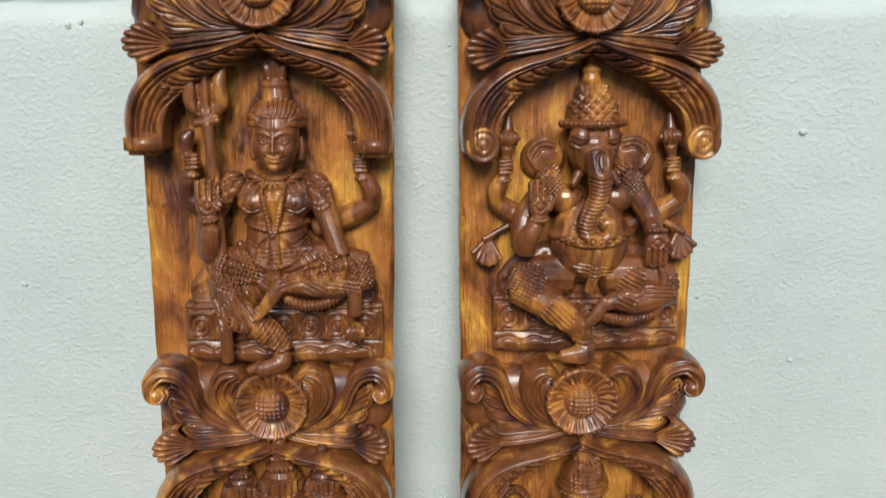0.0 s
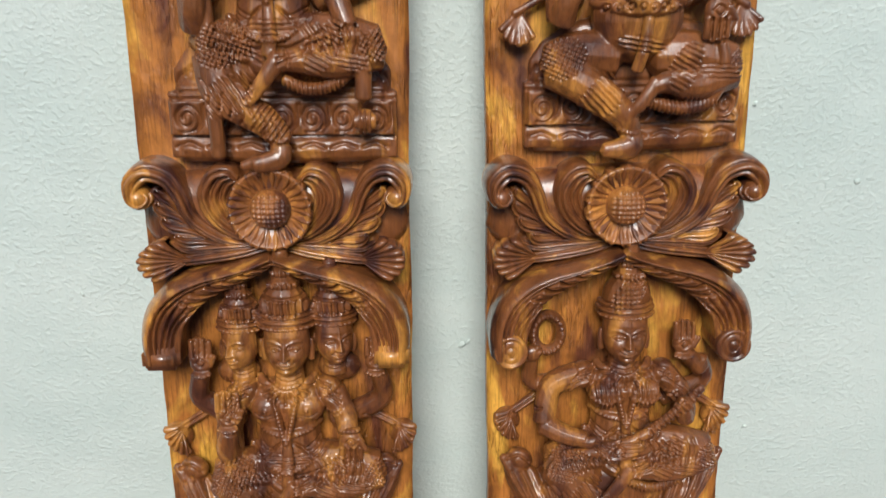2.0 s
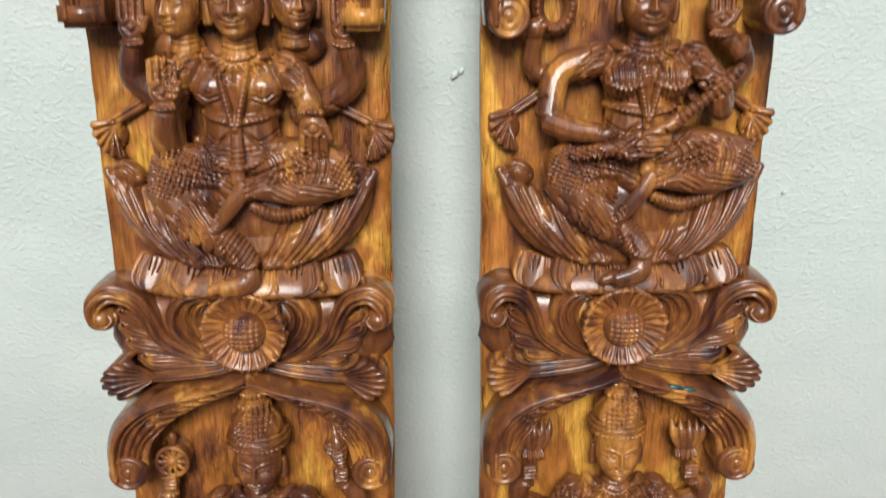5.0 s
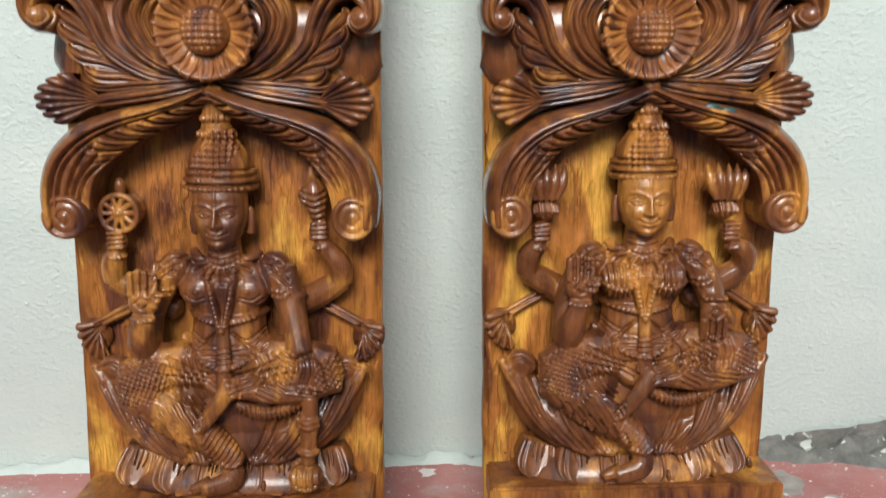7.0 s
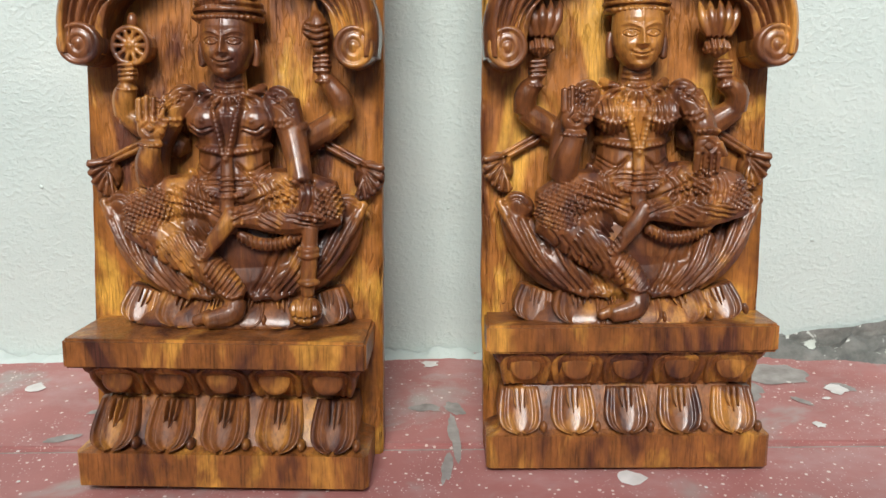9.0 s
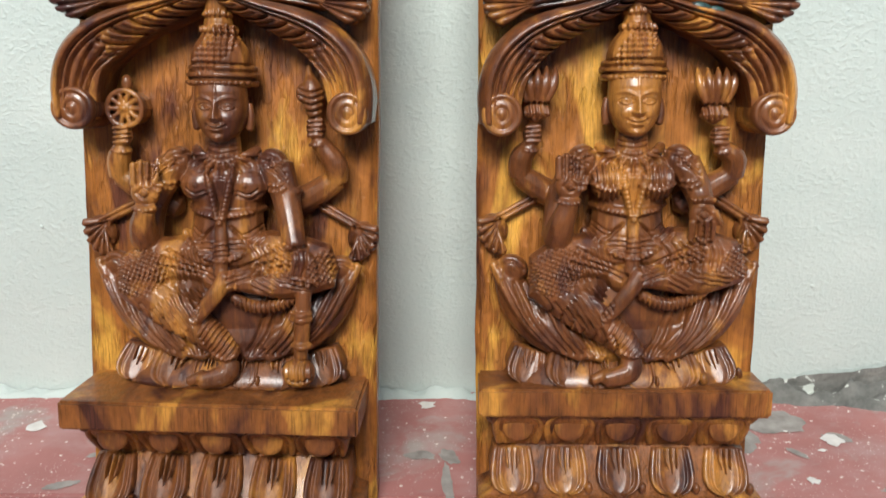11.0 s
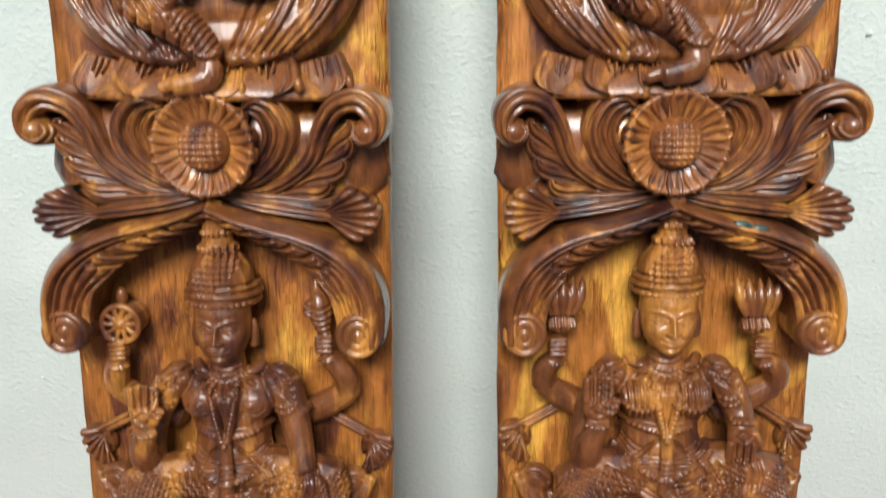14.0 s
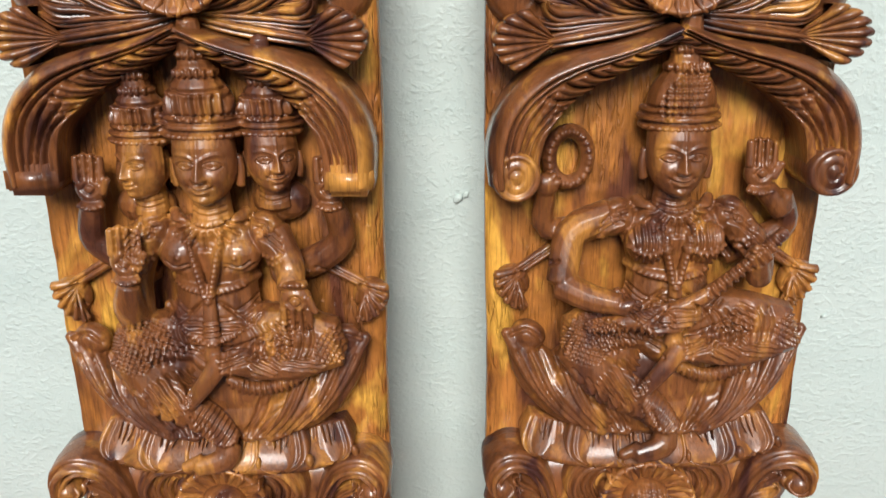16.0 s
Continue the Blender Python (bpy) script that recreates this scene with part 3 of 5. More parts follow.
def sash_wings(f, left=(-0.138, 0.296), right=(0.136, 0.296)):
    """Straps that run outwards behind the elbows and end in pleated tips."""
    for (x, v), inner in ((left, -0.088), (right, 0.088)):
        s = 1 if x > 0 else -1
        f.limb((inner, v + 0.027, 0.004, 0.0058), (x - s * 0.014, v + 0.009, 0.009, 0.0050))
        f.cut([(inner, v + 0.028), (x - s * 0.012, v + 0.009)], 0.0012, -0.0018)
        f.mass(x - s * 0.008, v - 0.004, 0.004, 0.016, 0.017, 0.009)
        for i in range(6):
            a = radians(-6 - i * 17)
            tip = (x - s * 0.018 + s * 0.024 * math.cos(a), v + 0.009 + 0.034 * math.sin(a))
            f.limb((x - s * 0.018, v + 0.009, 0.008, 0.0036), (x - s * 0.012 + s * 0.010 * math.cos(a), v + 0.008 + 0.015 * math.sin(a), 0.011, 0.0044), (*tip, 0.012, 0.0046))
            a -= radians(8)
            f.cut([(x - s * 0.016, v + 0.007), (x - s * 0.018 + s * 0.027 * math.cos(a), v + 0.009 + 0.036 * math.sin(a))], 0.0010, -0.0022)


def rear_arms(f, lx=-0.096, lv=0.386, rx=0.090, rv=0.393, le=(-0.103, 0.352), re=(0.104, 0.352)):
    for x, v, e, s in ((lx, lv, le, -1), (rx, rv, re, 1)):
        f.limb((s * 0.052, e[1] - 0.034, 0.006, 0.0125), (e[0] - s * 0.022, e[1] - 0.017, 0.012, 0.0130), (e[0], e[1] - 0.002, 0.016, 0.0110))
        f.limb((e[0], e[1] - 0.003, 0.016, 0.0110), (e[0] - s * 0.001, e[1] + 0.014, 0.020, 0.0112), (x, v - 0.008, 0.022, 0.0080))
        f.mass(x, v + 0.002, 0.024, 0.0095, 0.011, 0.008)
        for i in range(4):
            f.limb((x - 0.007, v - 0.004 + i * 0.0042, 0.029, 0.0024), (x + 0.007, v - 0.003 + i * 0.0042, 0.029, 0.0024))
            if i:
                f.cut([(x - 0.009, v - 0.006 + i * 0.0042), (x + 0.009, v - 0.005 + i * 0.0042)], 0.0007, -0.0012)
        f.beads([(x - 0.008, v - 0.0125), (x, v - 0.0135), (x + 0.008, v - 0.0125)], 0.0016, 0.0036, 0.0015)
        f.limb((e[0] - 0.008, e[1] + 0.010, 0.016, 0.0045), (e[0] + 0.009, e[1] + 0.012, 0.022, 0.0045))


def front_arm_raised(f, s=-1, ex=0.074, ev=0.293, hx=0.067, hv=0.338):
    f.limb((s * 0.050, 0.362, 0.026, 0.0155), (s * (ex - 0.004), 0.325, 0.026, 0.0145), (s * ex, ev, 0.034, 0.0155), flat=0.95)
    f.limb((s * ex, ev - 0.002, 0.036, 0.0145), (s * (ex - 0.002), ev + 0.014, 0.048, 0.0120), (s * hx, hv - 0.016, 0.052, 0.009))
    palm(f, s * hx, hv, 0.052)


def wheel(f, x, v, w=0.026, r=0.0165):
    f.detail(True)
    f.mass(x, v, w - 0.010, r, r, 0.0095)
    f.limb((x, v, -0.002, r), (x, v, w - 0.006, r))
    for k in range(10):
        a = k * math.pi / 5
        f.limb((x + 0.004 * math.cos(a), v + 0.004 * math.sin(a), w, 0.0016), (x + (r - 0.003) * math.cos(a), v + (r - 0.003) * math.sin(a), w, 0.0024))
    f.limb(*[(x + r * math.cos(k * math.pi / 8), v + r * math.sin(k * math.pi / 8), w, 0.0026) for k in range(17)])
    f.mass(x, v, w, 0.004, 0.004, 0.004)
    f.mass(x, v + r + 0.006, w - 0.008, 0.005, 0.009, 0.005)
    f.detail(False)


def shell(f, x, v, w=0.024):
    f.detail(True)
    f.limb((x + 0.003, v - 0.026, w - 0.004, 0.005), (x + 0.001, v - 0.010, w, 0.009), (x, v, w, 0.0115), (x - 0.001, v + 0.010, w, 0.0085), (x - 0.003, v + 0.018, w - 0.002, 0.0045), (x - 0.004, v + 0.027, w - 0.004, 0.002))
    f.mass(x - 0.008, v + 0.002, w + 0.002, 0.007, 0.009, 0.007)
    for k in range(5):
        f.cut([(x - 0.012, v - 0.018 + k * 0.006), (x, v - 0.021 + k * 0.006), (x + 0.012, v - 0.017 + k * 0.006)], 0.0009, -0.0014)
    f.detail(False)


def bud(f, x, v, w=0.024):
    """A lotus bud on a skirted stem."""
    f.detail(True)
    f.mass(x, v - 0.002, w - 0.002, 0.0165, 0.0135, 0.013)
    for k in range(5):
        a = (k - 2) * 0.0066
        f.limb((x + a * 0.7, v - 0.013, w + 0.006, 0.003), (x + a * 1.1, v, w + 0.010 - abs(a) * 0.4, 0.0045), (x + a * 1.25, v + 0.010, w + 0.008 - abs(a) * 0.4, 0.0036), (x + a * 1.3, v + 0.019, w + 0.004 - abs(a) * 0.4, 0.0008))
    f.limb((x, v - 0.014, w - 0.002, 0.009), (x, v - 0.026, w, 0.0135), flat=0.7)
    f.field(x, v - 0.021, 0.016, 0.008, "stripes", 0.0052, 0.0014)
    f.detail(False)


def lotus_bowl(name, wide=0.126):
    """The open flower that the figure sits in: a half bowl of long petals."""
    f = Figure()
    f.limb((-wide * 0.93, 0.262, 0.010, 0.010), (-0.098, 0.228, 0.014, 0.021), (-0.064, 0.199, 0.018, 0.024), (0, 0.192, 0.02, 0.027), (0.064, 0.199, 0.018, 0.024), (0.098, 0.228, 0.014, 0.021), (wide * 0.93, 0.262, 0.010, 0.010), flat=0.8)
    f.mass(0, 0.224, 0.014, 0.096, 0.046, 0.027)
    for s in (-1, 1):
        f.limb((s * wide, 0.268, 0.020, 0.005), (s * 0.106, 0.232, 0.030, 0.006), (s * 0.078, 0.198, 0.036, 0.006), (s * 0.040, 0.178, 0.038, 0.005))
        f.limb((s * 0.112, 0.258, 0.020, 0.006), (s * 0.086, 0.215, 0.032, 0.008), (s * 0.055, 0.190, 0.037, 0.007), (s * 0.02, 0.178, 0.038, 0.005))
        f.limb((s * 0.075, 0.235, 0.03, 0.008), (s * 0.060, 0.205, 0.037, 0.010), (s * 0.040, 0.186, 0.038, 0.008))
        for k in range(8):
            t = k / 7
            f.cut([(s * (0.116 - 0.072 * t), 0.252 - 0.012 * t), (s * (0.098 - 0.066 * t), 0.215 - 0.012 * t), (s * (0.070 - 0.05 * t), 0.184 - 0.002 * t)], 0.0012, -0.0018)
        f.mass(s * 0.106, 0.264, 0.018, 0.016, 0.012, 0.012, s * 30)
        f.cut([(s * 0.096, 0.262), (s * 0.108, 0.272), (s * 0.121, 0.266)], 0.0012, -0.0016)
    return f.finish(name, 0.0016)


def bench(name, x0, x1):
    """A squared seat with scrolls in low relief along its front."""
    f = Figure()
    f.box(x0, x1, 0.160, 0.226, -0.01, 0.020)
    f.limb((x0 + 0.012, 0.168, 0.008, 0.014), ((x0 + x1) / 2, 0.168, 0.012, 0.016), (x1 - 0.012, 0.168, 0.008, 0.014))
    f.limb((x0 + 0.014, 0.222, 0.008, 0.016), ((x0 + x1) / 2, 0.224, 0.010, 0.016), (x1 - 0.014, 0.222, 0.008, 0.016))
    f.box(x0 + 0.003, x1 - 0.003, 0.182, 0.218, -0.01, 0.0255)
    f.mass((x0 + x1) / 2, 0.236, 0.006, (x1 - x0) / 2 - 0.001, 0.058, 0.020)
    for k in range(9):
        f.cut([(x0 + 0.006 + k * 0.006, 0.232 + k * 0.0035), (x0 + 0.012 + k * 0.006, 0.242 + k * 0.004)], 0.0012, -0.0014)
        f.cut([(x1 - 0.006 - k * 0.006, 0.232 + k * 0.0035), (x1 - 0.012 - k * 0.006, 0.242 + k * 0.004)], 0.0012, -0.0014)
    for v in (0.181, 0.219, 0.226):
        f.cut([(x0, v), (x1, v)], 0.0012, -0.0018)
    k = x0 + 0.018
    while k < x1 - 0.012:
        f.cut([(k + 0.012 * math.cos(a) * (1 - a / 13), 0.200 + 0.0135 * math.sin(a) * (1 - a / 13)) for a in np.linspace(-2, 10, 16)], 0.0015, -0.0024)
        f.cut([(k + 0.008, 0.186), (k + 0.016, 0.196), (k + 0.018, 0.214)], 0.0014, -0.0020)
        f.cut([(k - 0.012, 0.171), (k, 0.175), (k + 0.012, 0.170)], 0.0013, -0.0018)
        k += 0.031
    return f.finish(name, 0.0016)


def figure_wheel():
    f = Figure()
    face(f, 0, 0.412, 0.029)
    tall_crown(f, 0, 0.438, 0.026)
    torso(f)
    legs(f)
    rear_arms(f, lv=0.386, rx=0.086, rv=0.396)
    wheel(f, -0.092, 0.413)
    shell(f, 0.083, 0.428)
    front_arm_raised(f)
    f.limb((0.050, 0.362, 0.026, 0.0155), (0.060, 0.330, 0.034, 0.0135), (0.070, 0.290, 0.050, 0.0105))
    f.limb((0.059, 0.338, 0.030, 0.0155), (0.061, 0.334, 0.030, 0.0155))
    f.mass(0.078, 0.278, 0.054, 0.012, 0.010, 0.008, -20)
    for k in range(4):
        f.limb((0.072 + k * 0.005, 0.277, 0.058, 0.003), (0.069 + k * 0.0075, 0.256, 0.059, 0.0026))
    f.limb((0.078, 0.256, 0.050, 0.007), (0.076, 0.215, 0.052, 0.008), (0.074, 0.184, 0.052, 0.0065))
    for v in (0.223, 0.228, 0.197):
        f.limb((0.067, v, 0.054, 0.0028), (0.076, v - 0.001, 0.061, 0.0028), (0.085, v, 0.054, 0.0028))
    f.mass(0.072, 0.168, 0.050, 0.0165, 0.0145, 0.0145)
    f.field(0.072, 0.170, 0.016, 0.012, "stripes", 0.0058, 0.0009)
    f.cut([(0.054, 0.165), (0.072, 0.162), (0.090, 0.165)], 0.0013, -0.0018)
    sash_wings(f)
    return f.finish("wheel_bearer")


def figure_buds():
    f = Figure()
    face(f, 0, 0.414, 0.029)
    tall_crown(f, 0, 0.440, 0.026, 0.95)
    torso(f, female=True)
    legs(f, dx=0.006)
    rear_arms(f, lx=-0.092, lv=0.386, rx=0.082, rv=0.384, re=(0.098, 0.352))
    bud(f, -0.089, 0.432)
    bud(f, 0.075, 0.430)
    front_arm_raised(f, hx=0.060, hv=0.343, ex=0.068)
    f.limb((0.050, 0.362, 0.026, 0.0150), (0.062, 0.335, 0.034, 0.0130), (0.062, 0.318, 0.048, 0.0105))
    palm(f, 0.063, 0.316, 0.050, 0.95, down=True)
    sash_wings(f, (-0.136, 0.298), (0.130, 0.298))
    return f.finish("bud_bearer")


def figure_three_heads():
    f = Figure()
    face(f, -0.043, 0.414, 0.022, 0.84, -30)
    f.mass(-0.050, 0.380, 0.008, 0.024, 0.018, 0.014)
    f.mass(0.060, 0.384, 0.008, 0.024, 0.018, 0.014)
    face(f, 0.057, 0.420, 0.022, 0.84, 24)
    tall_crown(f, -0.042, 0.436, 0.020, 0.82, "slots")
    tall_crown(f, 0.056, 0.443, 0.020, 0.82, "slots")
    face(f, 0.008, 0.417, 0.031)
    tall_crown(f, 0.007, 0.443, 0.028, 0.98, "slots")
    torso(f, 0.004)
    legs(f, 0.004, dx=0.016, low=0.008)
    for s, x in ((-1, -0.086), (1, 0.102)):
        f.limb((s * 0.052, 0.318, 0.006, 0.0125), (x - s * 0.014, 0.334, 0.012, 0.0130), (x + s * 0.006, 0.352, 0.018, 0.0115), (x + s * 0.005, 0.372, 0.022, 0.0105), (x, 0.386, 0.026, 0.009))
        palm(f, x, 0.398, 0.028, 0.95)
    f.limb((-0.046, 0.362, 0.026, 0.0155), (-0.060, 0.325, 0.026, 0.0145), (-0.060, 0.294, 0.034, 0.0155))
    f.limb((-0.060, 0.292, 0.036, 0.0145), (-0.060, 0.308, 0.048, 0.0120), (-0.056, 0.326, 0.052, 0.009))
    palm(f, -0.056, 0.345, 0.052)
    f.limb((0.054, 0.362, 0.028, 0.0155), (0.068, 0.335, 0.036, 0.0130), (0.070, 0.322, 0.048, 0.0105))
    palm(f, 0.074, 0.312, 0.050, down=True)
    sash_wings(f, (-0.132, 0.302), (0.138, 0.302))
    return f.finish("three_headed_figure")


def figure_lute():
    f = Figure()
    face(f, 0.004, 0.412, 0.030)
    tall_crown(f, 0.005, 0.438, 0.027, 0.96)
    torso(f, 0.006, female=True)
    legs(f, 0.004, dx=0.014, low=0.006)
    # the long lute across the lap
    f.detail(True)
    f.mass(-0.002, 0.291, 0.064, 0.028, 0.0115, 0.009, 14)
    f.cut([(-0.020, 0.286), (-0.004, 0.300), (0.016, 0.299)], 0.0010, -0.0014)
    f.cut([(-0.006 + 0.006 * math.cos(a), 0.292 + 0.006 * math.sin(a)) for a in np.linspace(0, 6.3, 10)], 0.0010, -0.0014)
    f.limb((-0.064, 0.281, 0.054, 0.0055), (-0.030, 0.288, 0.062, 0.0075), (0.014, 0.304, 0.065, 0.0062), (0.052, 0.331, 0.062, 0.0052), (0.086, 0.357, 0.052, 0.0052))
    f.detail(False)
    f.field(0.055, 0.333, 0.04, 0.008, "stripes", 0.0060, 0.0012, 38)
    # arms
    f.limb((-0.044, 0.364, 0.024, 0.0150), (-0.074, 0.350, 0.024, 0.0140), (-0.084, 0.312, 0.036, 0.0125))
    f.limb((-0.084, 0.310, 0.036, 0.0125), (-0.062, 0.303, 0.048, 0.0115), (-0.040, 0.301, 0.058, 0.0090))
    f.mass(-0.034, 0.300, 0.062, 0.012, 0.007, 0.006, 10)
    f.limb((0.052, 0.362, 0.024, 0.0145), (0.074, 0.335, 0.030, 0.0125), (0.072, 0.318, 0.046, 0.0105), (0.066, 0.335, 0.056, 0.0085))
    f.mass(0.066, 0.340, 0.058, 0.011, 0.010, 0.007)
    for k in range(4):
        f.limb((0.058 + k * 0.0045, 0.338, 0.063, 0.0024), (0.062 + k * 0.0045, 0.350, 0.061, 0.0022))
    f.limb((-0.044, 0.352, 0.010, 0.011), (-0.094, 0.352, 0.014, 0.010), (-0.096, 0.385, 0.020, 0.008))
    f.mass(-0.096, 0.391, 0.024, 0.010, 0.010, 0.008)
    f.limb(*[(-0.078 + 0.0155 * math.cos(a), 0.411 + 0.021 * math.sin(a), 0.014, 0.0062) for a in np.linspace(0, 2 * math.pi, 13)])
    f.beads([(-0.078 + 0.016 * math.cos(a), 0.411 + 0.0215 * math.sin(a)) for a in np.linspace(0, 2 * math.pi, 13)], 0.0026, 0.006, 0.0022)
    f.limb((0.056, 0.324, 0.006, 0.011), (0.084, 0.338, 0.012, 0.0115), (0.100, 0.354, 0.016, 0.010), (0.092, 0.380, 0.024, 0.008))
    palm(f, 0.072, 0.398, 0.026, 0.95)
    f.limb((0.094, 0.366, 0.024, 0.010), (0.078, 0.384, 0.024, 0.009))
    sash_wings(f, (-0.130, 0.304), (0.128, 0.304))
    return f.finish("lute_player")


def figure_trident():
    f = Figure()
    face(f, 0.014, 0.409, 0.031, 1.04)
    for q in (0.0, 0.007):
        f.limb(*[(0.014 + 0.029 * math.sin(a), 0.431 + q, 0.025 + 0.027 * math.cos(a), 0.0036) for a in np.linspace(-1.7, 1.7, 9)])
    # swept-back hair and topknot
    f.mass(0.014, 0.439, 0.024, 0.0285, 0.021, 0.0235)
    f.limb((0.014, 0.456, 0.018, 0.016), (0.013, 0.470, 0.016, 0.0135))
    f.limb((0.013, 0.470, 0.016, 0.0155), (0.013, 0.475, 0.016, 0.0150))
    f.limb((0.013, 0.475, 0.014, 0.011), (0.013, 0.492, 0.014, 0.014), (0.012, 0.508, 0.012, 0.008))
    for k in range(-5, 6):
        f.cut([(0.014 + k * 0.0018, 0.430), (0.014 + k * 0.0045, 0.443), (0.014 + k * 0.0052, 0.457)], 0.0011, -0.0015)
        f.cut([(0.013 + k * 0.0012, 0.477), (0.013 + k * 0.0022, 0.500)], 0.0010, -0.0014)
    torso(f, 0.010)
    legs(f, 0.012, dx=0.030, low=0.010)
    # trident and staff
    f.limb((-0.046, 0.165, 0.042, 0.0075), (-0.047, 0.260, 0.046, 0.0075), (-0.050, 0.330, 0.040, 0.0065), (-0.058, 0.430, 0.032, 0.0065))
    f.limb((-0.072, 0.430, 0.032, 0.0045), (-0.046, 0.434, 0.034, 0.0045))
    f.limb((-0.059, 0.434, 0.030, 0.006), (-0.060, 0.484, 0.030, 0.0035))
    for s in (-1, 1):
        f.limb((-0.059, 0.438, 0.030, 0.0055), (-0.059 + s * 0.016, 0.451, 0.030, 0.008), (-0.060 + s * 0.015, 0.472, 0.030, 0.0085), (-0.061 + s * 0.021, 0.488, 0.030, 0.004))
    f.mass(-0.060, 0.460, 0.024, 0.020, 0.022, 0.009)
    f.cut([(-0.066, 0.442), (-0.068, 0.480)], 0.0014, -0.0018)
    f.cut([(-0.053, 0.442), (-0.053, 0.480)], 0.0014, -0.0018)
    rear_arms(f, lx=-0.079, lv=0.386, le=(-0.088, 0.350), rx=0.104, rv=0.384, re=(0.116, 0.346))
    f.limb((-0.084, 0.396, 0.022, 0.0055), (-0.085, 0.412, 0.022, 0.0085), (-0.078, 0.421, 0.022, 0.0045))
    f.limb((-0.044, 0.360, 0.026, 0.0155), (-0.062, 0.325, 0.026, 0.0145), (-0.060, 0.292, 0.036, 0.0160))
    f.limb((-0.060, 0.290, 0.038, 0.0145), (-0.058, 0.304, 0.050, 0.0120), (-0.054, 0.322, 0.054, 0.009))
    palm(f, -0.058, 0.344, 0.052, 1.0)
    f.limb((0.058, 0.362, 0.028, 0.0155), (0.068, 0.330, 0.036, 0.0130), (0.084, 0.288, 0.050, 0.0100))
    f.mass(0.088, 0.280, 0.054, 0.012, 0.008, 0.008)
    for k in range(4):
        f.limb((0.083 + k * 0.005, 0.278, 0.057, 0.0028), (0.086 + k * 0.006, 0.248, 0.056, 0.0024))
    f.limb((0.098, 0.250, 0.050, 0.008), (0.097, 0.222, 0.050, 0.0085))
    f.mass(0.098, 0.200, 0.046, 0.011, 0.012, 0.011)
    f.field(0.098, 0.200, 0.012, 0.013, "stripes", 0.0046, 0.0015)
    f.limb((0.102, 0.392, 0.022, 0.005), (0.101, 0.412, 0.022, 0.0075))
    f.mass(0.100, 0.420, 0.022, 0.0125, 0.008, 0.010)
    f.limb((0.099, 0.426, 0.020, 0.006), (0.098, 0.442, 0.018, 0.003))
    f.field(0.100, 0.419, 0.014, 0.009, "stripes", 0.0044, 0.0014)
    return f.finish("trident_bearer")


